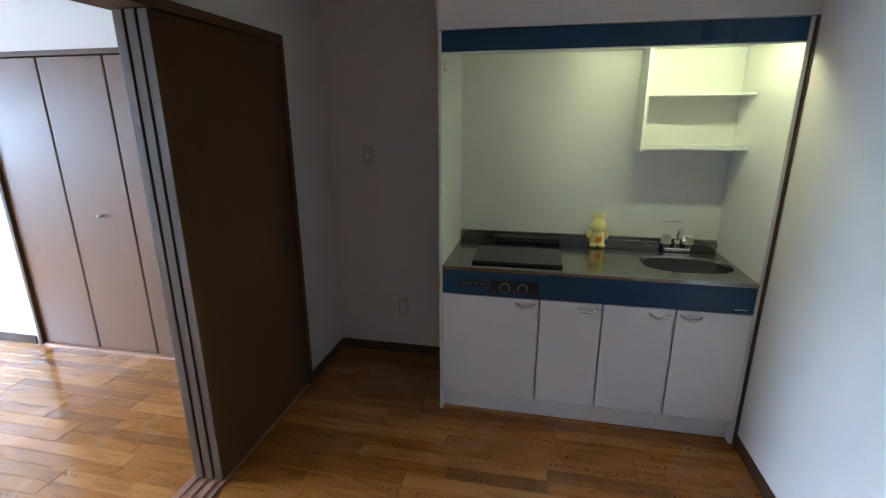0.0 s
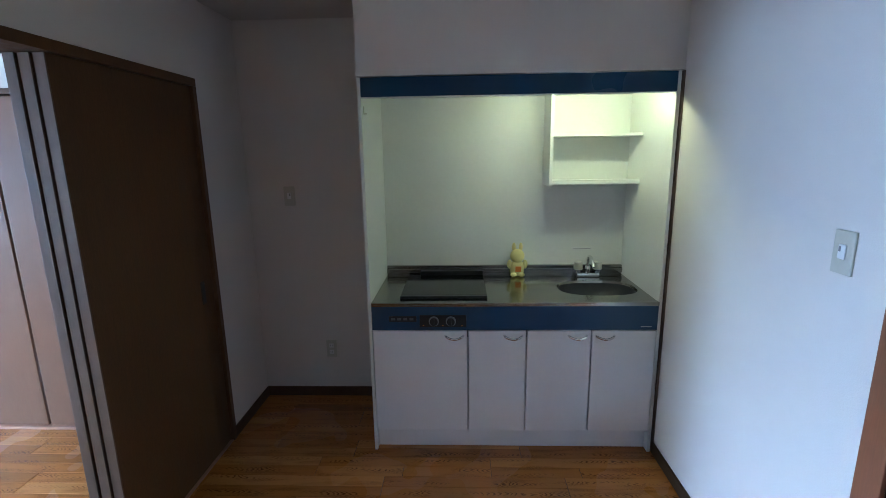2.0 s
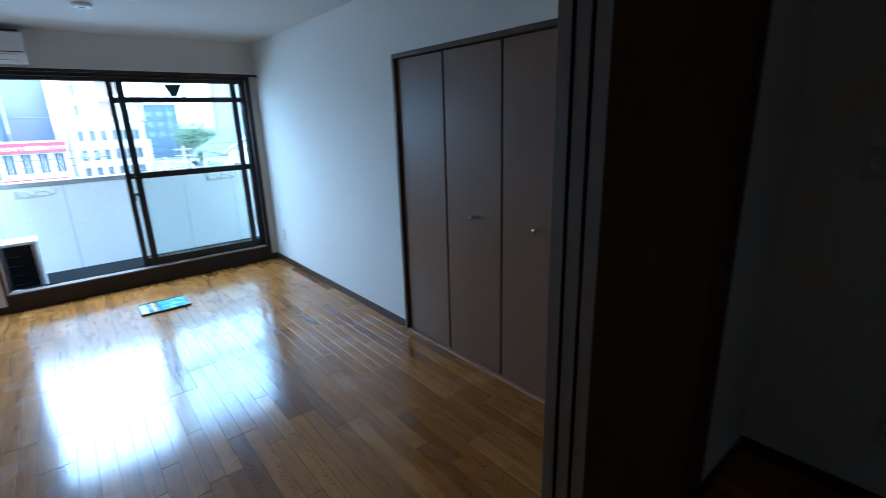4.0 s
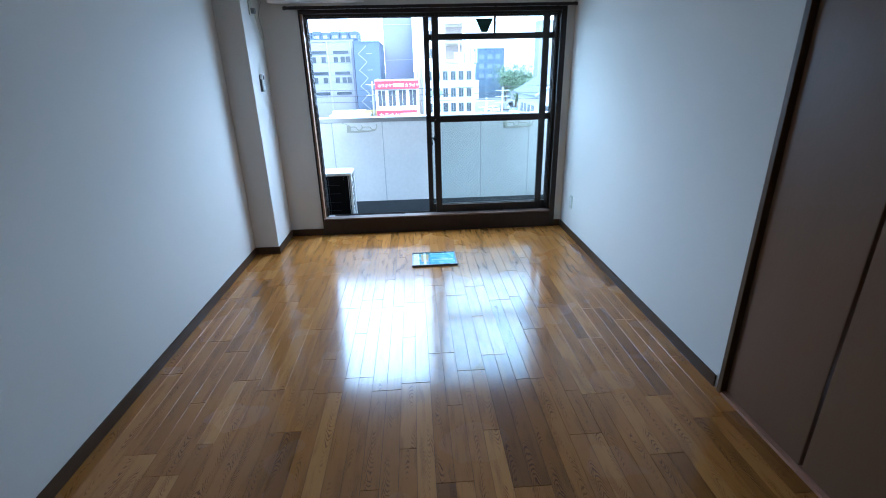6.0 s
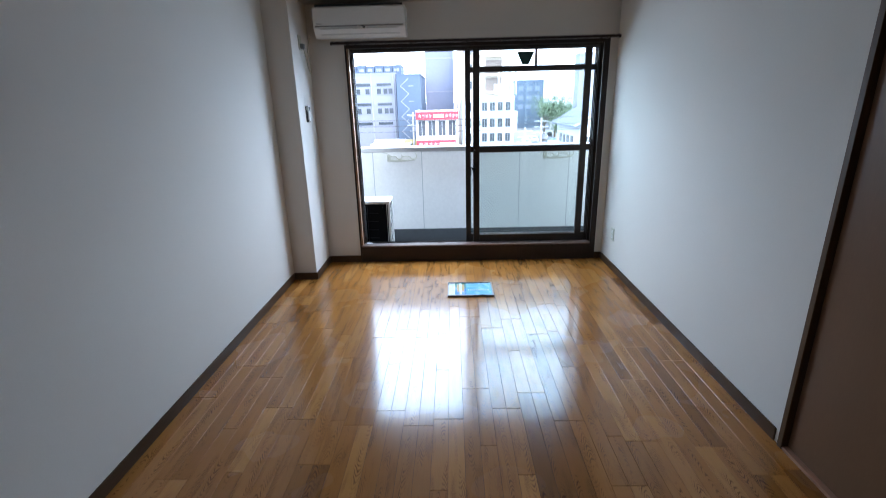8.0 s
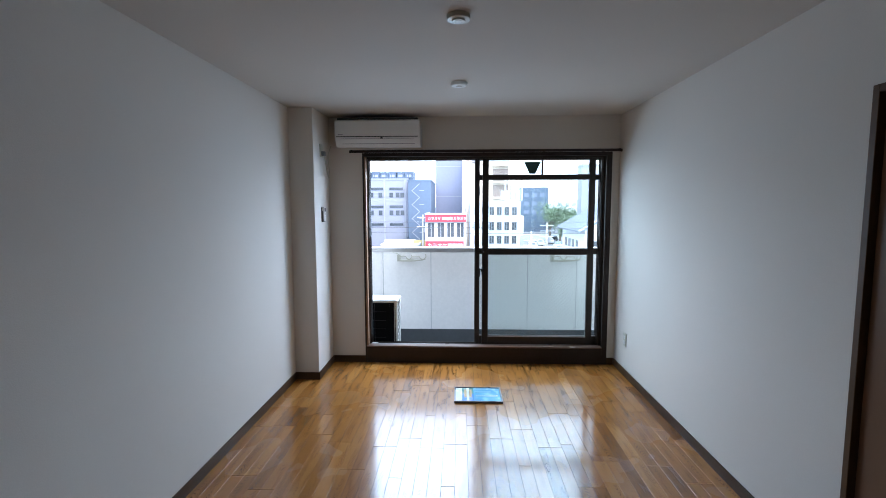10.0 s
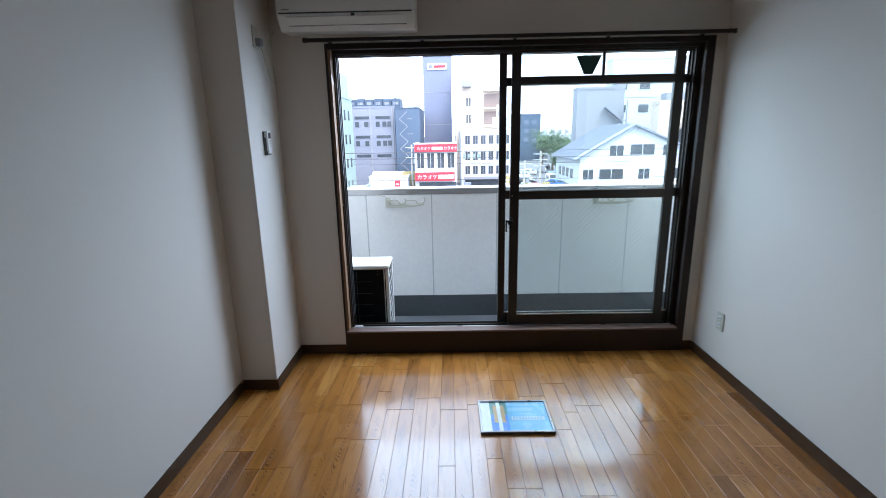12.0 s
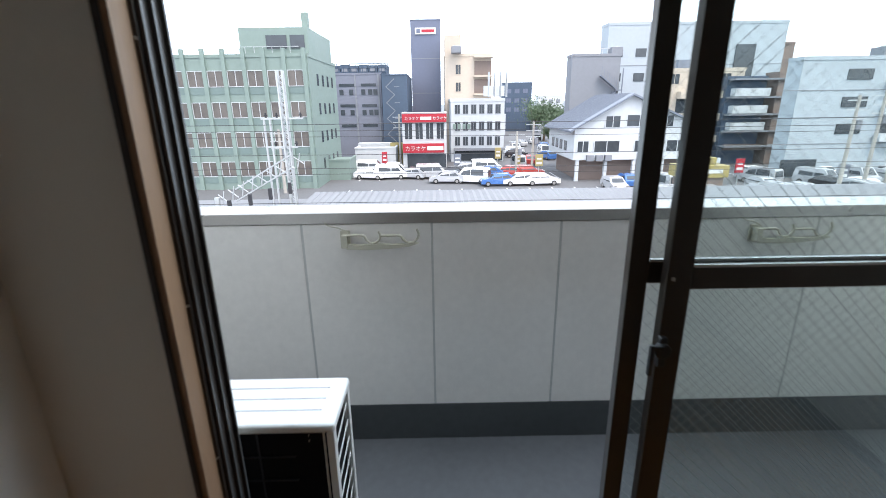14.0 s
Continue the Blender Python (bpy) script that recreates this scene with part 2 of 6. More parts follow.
PALEGREY = mat("pale_grey_rubber", (0.42, 0.44, 0.43), 0.5, grain=80, vary=0.05, patch=6)
HOLDERGREY = mat("dark_grey_holder", (0.09, 0.09, 0.085), 0.45, grain=80, vary=0.08, patch=6)
GREENMARK = mat("dark_green_film", (0.005, 0.05, 0.035), 0.5)
TUBE = emitter("fluorescent_tube", (0.92, 1.0, 0.54), 1.45)


# ---- shape helpers ----
def mesh_of(name, bm, material, smooth=False):
    me = bpy.data.meshes.new(name)
    bm.normal_update()
    bm.to_mesh(me)
    bm.free()
    for q in (material if isinstance(material, (list, tuple)) else (material,)):
        me.materials.append(q)
    if smooth:
        for p in me.polygons:
            p.use_smooth = True
    return me


def add_box(bm, x0, x1, y0, y1, z0, z1, bevel=0.0, index=0, seg=2):
    r = bmesh.ops.create_cube(bm, size=1.0, matrix=Matrix.Translation(((x0 + x1) / 2, (y0 + y1) / 2, (z0 + z1) / 2)) @ Matrix.Diagonal((abs(x1 - x0), abs(y1 - y0), abs(z1 - z0), 1)))
    faces = {f for v in r["verts"] for f in v.link_faces}
    for f in faces:
        f.material_index = index
    if bevel:
        edges = {e for v in r["verts"] for e in v.link_edges}
        bmesh.ops.bevel(bm, geom=list(edges), offset=bevel, segments=seg, affect="EDGES", profile=0.5)
    return r


def add_cyl(bm, centre, radius, height, axis="z", seg=24, radius2=None, index=0, bevel=0.0):
    turn = {"z": Matrix(), "x": pose(0, 0, 0, 0, 90, 0), "y": pose(0, 0, 0, 90, 0, 0)}[axis]
    r = bmesh.ops.create_cone(bm, cap_ends=True, segments=seg, radius1=radius, radius2=radius if radius2 is None else radius2, depth=height, matrix=Matrix.Translation(centre) @ turn)
    for f in {f for v in r["verts"] for f in v.link_faces}:
        f.material_index = index
    if bevel:
        es = [e for e in {e for v in r["verts"] for e in v.link_edges} if len(e.link_faces) == 2 and e.calc_face_angle(0) > 0.8]
        bmesh.ops.bevel(bm, geom=es, offset=bevel, segments=2, affect="EDGES", profile=0.5)
    return r


def box(name, x0, x1, y0, y1, z0, z1, material, bevel=0.0, parent=None):
    """One box as an object whose origin is in the middle of its base."""
    cx, cy, cz = (x0 + x1) / 2, (y0 + y1) / 2, min(z0, z1)
    bm = bmesh.new()
    add_box(bm, x0 - cx, x1 - cx, y0 - cy, y1 - cy, z0 - cz, z1 - cz, bevel)
    ob = new(name, mesh_of(name, bm, material))
    return place(ob, (cx, cy, cz), parent)


def place(ob, at, parent=None):
    if parent is None:
        ob.location = at
    else:
        ob.parent = parent
        ob.location = Vector(at) - base_of(parent)
    return ob


def base_of(ob):
    p = Vector(ob.location)
    while ob.parent:
        ob = ob.parent
        p += ob.location
    return p


def shape(name, bm, material, at=(0, 0, 0), parent=None, smooth=False):
    """The bmesh, drawn in world places, as an object with its origin at the given place."""
    bmesh.ops.translate(bm, verts=bm.verts, vec=-Vector(at))
    return place(new(name, mesh_of(name, bm, material, smooth)), at, parent)


def boxes(name, parts, material, parent=None, bevel=0.0, at=None):
    """Several boxes that make one piece."""
    bm = bmesh.new()
    for p in parts:
        add_box(bm, *p[:6], bevel, p[6] if len(p) > 6 else 0)
    xs = [v for p in parts for v in p[:2]]
    ys = [v for p in parts for v in p[2:4]]
    zs = [v for p in parts for v in p[4:6]]
    at = at or ((min(xs) + max(xs)) / 2, (min(ys) + max(ys)) / 2, min(zs))
    return shape(name, bm, material, at, parent)


def each(name, parts, material, parent=None, bevel=0.0):
    """Several boxes, each a piece of its own."""
    for p in parts:
        m = material[p[6] if len(p) > 6 else 0] if isinstance(material, (list, tuple)) else material
        box(name, *p[:6], m, bevel, parent)


def empty(name, at, label="", category="", group=""):
    ob = new(name)
    ob.location = at
    return tagged(ob, label, category, group)


def wire(name, points, radius, material, parent=None, at=None, smooth=True):
    """A round wire or tube through the points."""
    c = bpy.data.curves.new(name, "CURVE")
    c.dimensions, c.bevel_depth, c.bevel_resolution, c.resolution_u = "3D", radius, 2, 4
    at = Vector(at if at is not None else points[0])
    s = c.splines.new("NURBS" if smooth else "POLY")
    s.points.add(len(points) - 1)
    for p, q in zip(s.points, points):
        p.co = (*(Vector(q) - at), 1)
    if smooth:
        s.use_endpoint_u, s.order_u = True, 3
    c.materials.append(material)
    return place(new(name, c), at, parent)


def setting(ob, label=""):
    return tagged(ob, label, kind="structure")


# ---- plan ----
XW, XE = -5.70, 1.515          # window wall, kitchen east wall
YN, YS = 0.175, -2.79          # closet wall, south wall
PA, PB = -0.84, -1.00          # the two faces of the partition
YB = 0.59                      # back of the kitchen nook
TOP = 2.38
DOOR_Y0, DOOR_Y1, DOOR_Z = -2.47, 0.085, 1.985
WIN_Y0, WIN_Y1, WIN_Z = -2.255, 0.102, 2.045

# ---- setting ----
setting(box("floor", XW - 0.02, XE + 0.1, YS - 0.1, YB + 0.1, -0.12, -0.004, BASE), "dark subfloor below glossy oak strips")
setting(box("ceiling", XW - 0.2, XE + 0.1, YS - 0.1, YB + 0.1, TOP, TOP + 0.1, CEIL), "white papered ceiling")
T = 0.12
CL0, CL1, CLZ = -3.015, -1.045, 1.972
setting(boxes("wall_north", [(XW, CL0, YN, YN + T, 0, TOP), (CL0, CL1, YN, YN + T, CLZ, TOP), (CL1, PB, YN, YN + T, 0, TOP)], PAPER), "white papered wall round the closet")
setting(boxes("closet_recess", [(CL0, CL1, YN + 0.65, YN + 0.70, 0, CLZ), (CL0 - 0.05, CL0, YN + T, YN + 0.65, 0, CLZ), (CL1, CL1 + 0.04, YN + T, YN + 0.65, 0, CLZ), (CL0, CL1, YN + T, YN + 0.65, CLZ, CLZ + 0.04)], PAPER), "plain recess behind the closet doors")
setting(box("wall_south", XW, XE + 0.1, YS - T, YS, 0, TOP, PAPER), "white papered wall")
setting(boxes("wall_west", [(XW - 0.18, XW, YS - T, WIN_Y0, -0.3, TOP), (XW - 0.18, XW, WIN_Y1, YN + T, -0.3, TOP), (XW - 0.18, XW, WIN_Y0, WIN_Y1, WIN_Z, TOP), (XW - 0.18, XW - 0.03, WIN_Y0, WIN_Y1, -0.3, 0.10)], PAPER), "white papered wall round the balcony window")
setting(box("column", XW, -5.222, YS, -2.578, 0, TOP, PAPER, 0.004), "white papered boxed-in column")
setting(boxes("partition", [(PB, PA, DOOR_Y1, YB, 0, TOP), (PB, PA, YS, DOOR_Y0, 0, TOP), (PB, PA, DOOR_Y0, DOOR_Y1, DOOR_Z, TOP)], PAPER), "white papered partition with a wide sliding doorway")
setting(box("wall_nook", PA, 0.0, YB, YB + T, 0, TOP, PAPER), "white papered wall behind the fridge nook")
setting(boxes("kitchen_soffit", [(0.0, XE, 0.0, YB + T, 1.966, TOP)], PAPER), "white papered bulkhead over the kitchen")
setting(box("kitchen_recess", 0.0, XE, YB, YB + T, 0, 1.966, PAPER), "wall behind the kitchen unit")
ED0, ED1 = -1.25, -2.05
setting(boxes("wall_east", [(XE, XE + T, ED0, YB + T, 0, TOP), (XE, XE + T, YS, ED1, 0, TOP), (XE, XE + T, ED1, ED0, 2.03, TOP)], PAPER), "white papered kitchen wall")
setting(box("hall_backing", XE + 0.3, XE + 0.34, ED1 - 0.2, ED0 + 0.2, 0, 2.2, PAPER), "plain wall beyond the entrance door")

BH, BT = 0.066, 0.009
setting(boxes("baseboard", [
    (XW + BT, CL0 - 0.03, YN - BT, YN, 0, BH), (XW, -5.222, -2.578, -2.578 + BT, 0, BH), (-5.222, -5.222 + BT, YS, -2.578 + BT, 0, BH),
    (-5.213, PB, YS, YS + BT, 0, BH), (XW, XW + BT, -2.569, WIN_Y0, 0, BH), (XW, XW + BT, WIN_Y1, YN - BT, 0, BH), (CL1 + 0.03, PB, YN - BT, YN, 0, BH),
    (PA, PA + BT, DOOR_Y1 + 0.02, YB, 0, BH), (PA + BT, 0, YB - BT, YB, 0, BH), (XE - BT, XE, ED0 + 0.07, -0.002, 0, BH), (PA, XE, YS, YS + BT, 0, BH)], BASE, bevel=0.0015), "dark brown skirting board")

# sliding doorway: head, jambs, floor rail
setting(boxes("doorway_frame", [
    (PB - 0.012, PA + 0.012, DOOR_Y0 - 0.02, DOOR_Y1 + 0.02, DOOR_Z - 0.035, DOOR_Z + 0.004),
    (PB - 0.012, PA + 0.012, DOOR_Y1 - 0.012, DOOR_Y1 + 0.02, 0, DOOR_Z - 0.035), (PB - 0.012, PA + 0.012, DOOR_Y0 - 0.02, DOOR_Y0 + 0.012, 0, DOOR_Z - 0.035)], DARKWOOD, bevel=0.002), "dark brown sliding door casing")
setting(boxes("door_rail", [(PB - 0.005, PA + 0.005, DOOR_Y0 + 0.012, DOOR_Y1 - 0.012, -0.003, 0.006)] +
              [(PB + 0.03 + 0.048 * k, PB + 0.034 + 0.048 * k, DOOR_Y0 + 0.012, DOOR_Y1 - 0.012, 0.006, 0.011) for k in range(3)], PINKWOOD), "reddish wooden floor rail with grooves")


def sliding_door(x, y0, y1, pull):
    e = empty("sliding_door", ((x + 0.017), (y0 + y1) / 2, 0.012), "dark brown laminate sliding door pushed open into the stack", "sliding door", "stacked sliding doors")
    box("leaf", x + 0.001, x + 0.0375, y0 + 0.006, y1, 0.012, DOOR_Z - 0.038, DARKWOOD, 0.001, e)
    tagged(box("edge_strip", x, x + 0.0385, y0, y0 + 0.006, 0.012, DOOR_Z - 0.038, EDGEWOOD, 0.001, e), "tan edge strip")
    if pull:
        bm = bmesh.new()
        add_box(bm, x + 0.0365, x + 0.0400, y1 - 0.115, y1 - 0.08, 0.86, 0.98, 0.0015)
        add_box(bm, x + 0.0397, x + 0.0409, y1 - 0.108, y1 - 0.087, 0.87, 0.97, 0.0, 1)
        shape("finger_pull", bm, [BRONZE, BLACK], (x + 0.033, y1 - 0.1, 0.86), e)


sliding_door(-0.8835, -0.742, 0.072, True)
sliding_door(-0.931, -0.745, 0.072, False)
sliding_door(-0.9785, -0.748, 0.072, False)

# entrance-side door in the kitchen's east wall
setting(boxes("east_door_frame", [(XE - 0.012, XE + T, ED0, ED0 + 0.075, 0, 2.06), (XE - 0.012, XE + T, ED1 - 0.075, ED1, 0, 2.06), (XE - 0.012, XE + T, ED1, ED0, 2.0, 2.06)], REDDOOR, bevel=0.002), "brown door casing")
ed = empty("hinged_door", (XE + 0.02, (ED0 + ED1) / 2, 0.008), "red-brown laminate hinged door, closed in a brown casing", "door")
box("leaf", XE + 0.004, XE + 0.04, ED1 + 0.003, ED0 - 0.003, 0.008, 1.997, REDDOOR, 0.002, ed)
for hz in (0.28, 1.03, 1.75):
    tagged(box("hinge", XE - 0.016, XE + 0.004, ED0 - 0.02, ED0 + 0.012, hz, hz + 0.09, CHROME, 0.002, ed), "steel butt hinge")

# closet
setting(boxes("closet_frame", [(CL0, CL0 + 0.028, YN - 0.012, YN + 0.1, 0, CLZ), (CL1 - 0.028, CL1, YN - 0.012, YN + 0.1, 0, CLZ), (CL0 + 0.028, CL1 - 0.028, YN - 0.012, YN + 0.1, CLZ - 0.028, CLZ)], DARKWOOD, bevel=0.002), "dark brown closet casing")
setting(box("closet_sill", CL0 + 0.028, CL1 - 0.028, YN - 0.008, YN + 0.1, -0.003, 0.014, PINKWOOD, 0.002), "reddish wooden closet sill")
PWD = (CL1 - CL0 - 0.056) / 4
for k in range(4):
    a = CL0 + 0.028 + PWD * k
    e = empty("closet_door", (a + PWD / 2, YN + 0.03, 0.016), "walnut-brown laminate folding closet door leaf, closed", "closet door", "closet door leaves")
    box("leaf", a + 0.0075, a + PWD - 0.0075, YN + 0.012, YN + 0.034, 0.018, CLZ - 0.034, CLOSET, 0.003, e)
    if k in (1, 2):
        kx = (-2.255, -1.777)[k - 1]
        bm = bmesh.new()
        add_cyl(bm, (kx, YN + 0.002, 0.985), 0.006, 0.022, "y", 16)
        bmesh.ops.create_uvsphere(bm, u_segments=20, v_segments=12, radius=0.0135, matrix=Matrix.Translation((kx, YN - 0.014, 0.985)) @ Matrix.Diagonal((1, 0.8, 1, 1)))
        tagged(shape("knob", bm, CHROME, (kx, YN, 0.985), e, True), "polished metal knob")

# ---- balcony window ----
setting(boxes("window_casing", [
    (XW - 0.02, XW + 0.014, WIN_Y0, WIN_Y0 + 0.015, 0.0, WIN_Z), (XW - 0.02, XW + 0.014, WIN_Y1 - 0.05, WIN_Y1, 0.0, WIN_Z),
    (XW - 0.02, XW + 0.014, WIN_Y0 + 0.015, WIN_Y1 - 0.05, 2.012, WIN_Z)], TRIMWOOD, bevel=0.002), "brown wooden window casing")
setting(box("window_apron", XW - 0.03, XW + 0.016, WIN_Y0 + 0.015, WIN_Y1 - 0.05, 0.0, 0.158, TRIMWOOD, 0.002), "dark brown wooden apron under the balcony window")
setting(box("window_stool", XW - 0.05, XW + 0.024, WIN_Y0 + 0.015, WIN_Y1 - 0.05, 0.158, 0.172, STOOLWOOD, 0.003), "dark brown wooden window sill in a redder, lighter tone for its bright sheen")
setting(box("window_liner", XW - 0.051, XW + 0.010, WIN_Y0 + 0.015, WIN_Y0 + 0.030, 0.172, 2.012, LINERWOOD), "tan wooden jamb liner")
jb = [(XW - 0.17, XW - 0.052, WIN_Y0, WIN_Y0 + 0.038, 0.10, 2.04), (XW - 0.17, XW - 0.052, WIN_Y1 - 0.065, WIN_Y1, 0.10, 2.04), (XW - 0.17, XW - 0.052, WIN_Y0 + 0.038, WIN_Y1 - 0.065, 1.995, 2.04), (XW - 0.17, XW - 0.052, WIN_Y0 + 0.038, WIN_Y1 - 0.065, 0.10, 0.150)]
for k in range(3):
    xx = XW - 0.068 - 0.042 * k
    jb += [(xx, xx + 0.006, WIN_Y0 + 0.038, WIN_Y0 + 0.048, 0.15, 1.995), (xx, xx + 0.006, WIN_Y1 - 0.077, WIN_Y1 - 0.065, 0.15, 1.995), (xx, xx + 0.006, WIN_Y0 + 0.048, WIN_Y1 - 0.077, 1.985, 1.995)]
setting(boxes("window_frame", jb, BRONZE), "dark bronze aluminium frame with three tracks")
setting(boxes("window_track", [(XW - 0.16, XW - 0.053, WIN_Y0 + 0.038, WIN_Y1 - 0.065, 0.150, 0.154)] + [(XW - 0.068 - 0.042 * k, XW - 0.063 - 0.042 * k, WIN_Y0 + 0.038, WIN_Y1 - 0.065, 0.154, 0.166) for k in range(3)], BRONZE), "dark bronze sill track with grooves")
setting(box("track_edge", XW - 0.0585, XW - 0.0515, WIN_Y0 + 0.038, WIN_Y1 - 0.065, 0.1545, 0.1735, LIGHTALU, 0.001), "pale aluminium edge of the window track")
for hz in (0.62, 1.05, 1.62):
    tagged(box("frame_screw", XW - 0.058, XW - 0.0512, WIN_Y0 + 0.030, WIN_Y0 + 0.0365, hz, hz + 0.007, LIGHTALU, 0.001), "small bright screw head on the window jamb", "screw", "jamb screws")
SZ0, SZ1 = 0.168, 1.992


def wire_mesh(x, y0, y1, z0, z1, parent):
    """Wire cast in the safety glass: two sets of fine diagonal wires."""
    bm = bmesh.new()
    w, h, s, r = y1 - y0, z1 - z0, 0.036, 0.00038
    for sign in (1, -1):
        c = -h if sign == 1 else 0.0
        while c < (w if sign == 1 else w + h):
            if sign == 1:
                a, b = max(0, c), min(w, c + h)
                pa, pb = (a, a - c), (b, b - c)
            else:
                a, b = max(0, c - h), min(w, c)
                pa, pb = (a, c - a), (b, c - b)
            if b - a > 0.01:
                (ya, za), (yb, zb) = pa, pb
                q = r * 0.7071 * (1 if sign == 1 else -1)
                vs = [bm.verts.new((x + dx, y0 + yy - q * k, z0 + zz + abs(q) * k)) for yy, zz in (pa, pb) for dx, k in ((r, 0), (0, 1), (-r, 0), (0, -1))]
                for k in range(4):
                    bm.faces.new((vs[k], vs[(k + 1) % 4], vs[4 + (k + 1) % 4], vs[4 + k]))
            c += s
    tagged(shape("wire_mesh", bm, GREYPL, (x, (y0 + y1) / 2, z0), parent), "fine diagonal safety wires", kind="stuff")


def sash(x, y0, y1, s, mark, handle):
    """An aluminium sash with a narrow top light, an upper and a lower pane."""
    e = empty("window_sash", (x, (y0 + y1) / 2, SZ0), "dark bronze aluminium sliding sash with wired glass", "window", "balcony window sashes")
    d = 0.015
    boxes("frame", [(x - d, x + d, y0, y0 + s, SZ0, SZ1), (x - d, x + d, y1 - s, y1, SZ0, SZ1), (x - d, x + d, y0 + s, y1 - s, SZ0, SZ0 + 0.078), (x - d, x + d, y0 + s, y1 - s, SZ1 - 0.012, SZ1),
                    (x - d, x + d, y0 + s, y1 - s, 1.066, 1.122), (x - d, x + d, y0 + s, y1 - s, 1.792, 1.843)], BRONZE, e, bevel=0.002)
    for z0, z1 in ((SZ0 + 0.078, 1.066), (1.122, 1.792), (1.843, SZ1 - 0.012)):
        g = box("pane", x - 0.003, x + 0.003, y0 + s, y1 - s, z0, z1, GLASS, 0, e)
        g.visible_shadow = False
    wire_mesh(x, y0 + s, y1 - s, SZ0 + 0.078, 1.066, e)
    wire_mesh(x, y0 + s, y1 - s, 1.122, 1.792, e)
    each("glazing_bead", [(x + d, x + d + 0.003, y0 + s, y1 - s, 1.122, 1.129), (x + d, x + d + 0.003, y0 + s, y1 - s, SZ0 + 0.078, SZ0 + 0.085)], LIGHTALU, e)
    if mark:
        box("vent_bar", x - 0.012, x + 0.012, -0.540, -0.522, 1.843, SZ1 - 0.012, BRONZE, 0, e)
        bm = bmesh.new()
        pts = [(-0.708, 1.962), (-0.545, 1.962), (-0.598, 1.848), (-0.655, 1.848)]
        fr = [bm.verts.new((x + 0.006, a, b)) for a, b in pts]
        bk = [bm.verts.new((x + 0.004, a, b)) for a, b in pts]
        bm.faces.new(fr)
        bm.faces.new(bk[::-1])
        for k in range(4):
            bm.faces.new((fr[k], bk[k], bk[(k + 1) % 4], fr[(k + 1) % 4]))
        tagged(shape("rescue_mark", bm, GREENMARK, (x, -0.62, 1.848), e), "dark green downward triangle sticker")
    if handle:
        bm = bmesh.new()
        add_box(bm, x + d, x + d + 0.018, y0 - 0.004, y0 + 0.016, 0.868, 0.948, 0.004)
        add_cyl(bm, (x + d + 0.016, y0 + 0.004, 0.914), 0.020, 0.020, "x", 20, None, 0, 0.003)
        add_box(bm, x + d + 0.020, x + d + 0.029, y0 - 0.026, y0 + 0.006, 0.920, 0.931, 0.002)
        add_box(bm, x + d + 0.018, x + d + 0.031, y0 - 0.031, y0 - 0.020, 0.852, 0.934, 0.003)
        tagged(shape("crescent_latch", bm, [BLACK], (x + d, y0, 0.86), e), "black crescent latch")
        tagged(box("screw", x + d, x + d + 0.003, y0 + 0.010, y0 + 0.019, 1.089, 1.098, LIGHTALU, 0.001, e), "bright screw head")


sash(-5.828, -1.178, 0.085, 0.048, False, False)
sash(-5.785, -1.105, -0.025, 0.060, True, True)

tagged(box("track_stopper", XW - 0.075, XW - 0.058, WIN_Y0 + 0.052, WIN_Y0 + 0.112, 0.166, 0.178, WHITEPL, 0.003), "small white plastic stopper on the window track", "stopper")

# curtain rail over the window
cr = empty("curtain_rail", (-5.60, -1.1, 2.05), "dark brown double curtain rail on brackets", "curtain rail")
for q, z in ((-5.585, 2.046), (-5.632, 2.056)):
    bm = bmesh.new()
    add_box(bm, q - 0.008, q + 0.008, -2.345, 0.148, z - 0.010, z + 0.010, 0.002)
    add_box(bm, q - 0.011, q + 0.011, -2.352, -2.338, z - 0.013, z + 0.013, 0.003)
    add_box(bm, q - 0.011, q + 0.011, 0.141, 0.155, z - 0.013, z + 0.013, 0.003)
    shape("track", bm, TRIMWOOD, (q, -1.1, z), cr)
for k in range(5):
    yk = -2.22 + 0.56 * k
    boxes("bracket", [(XW, XW + 0.004, yk - 0.010, yk + 0.010, 2.030, 2.060), (XW + 0.004, -5.592, yk - 0.007, yk + 0.007, 2.052, 2.056)], BRONZE, cr)

# ---- balcony ----
PX, BF = -6.76, -0.150
setting(box("balcony_floor", PX - 0.05, XW - 0.18, -3.6, 0.76, BF - 0.15, BF, BALCFLOOR), "grey coated balcony floor")
setting(box("balcony_kerb", PX, PX + 0.012, -3.6, 0.75, BF, 0.053, BALCBASE), "dark grey balcony skirting")
for k in range(-3, 5):
    a = -1.67 + 0.5775 * k
    b = a + 0.5775
    if a > 0.72:
        continue
    setting(box("parapet_panel", PX - 0.0035, PX + 0.008, a + 0.005, min(b, 0.75) - 0.005, 0.053, 0.990, PARAPET, 0.002), "white painted balcony panel")
setting(box("joint_filler", PX - 0.03, PX + 0.0062, -3.6, 0.74, 0.053, 0.989, SEALANT), "pale sealant in the panel joints")
setting(box("parapet_core", PX - 0.14, PX - 0.031, -3.6, 0.75, BF, 0.985, FACADE), "balcony wall behind the panels")
setting(box("parapet_cap", PX - 0.17, PX + 0.014, -3.6, 0.75, 0.992, 1.043, LIGHTALU, 0.004), "pale aluminium coping on the balcony wall")
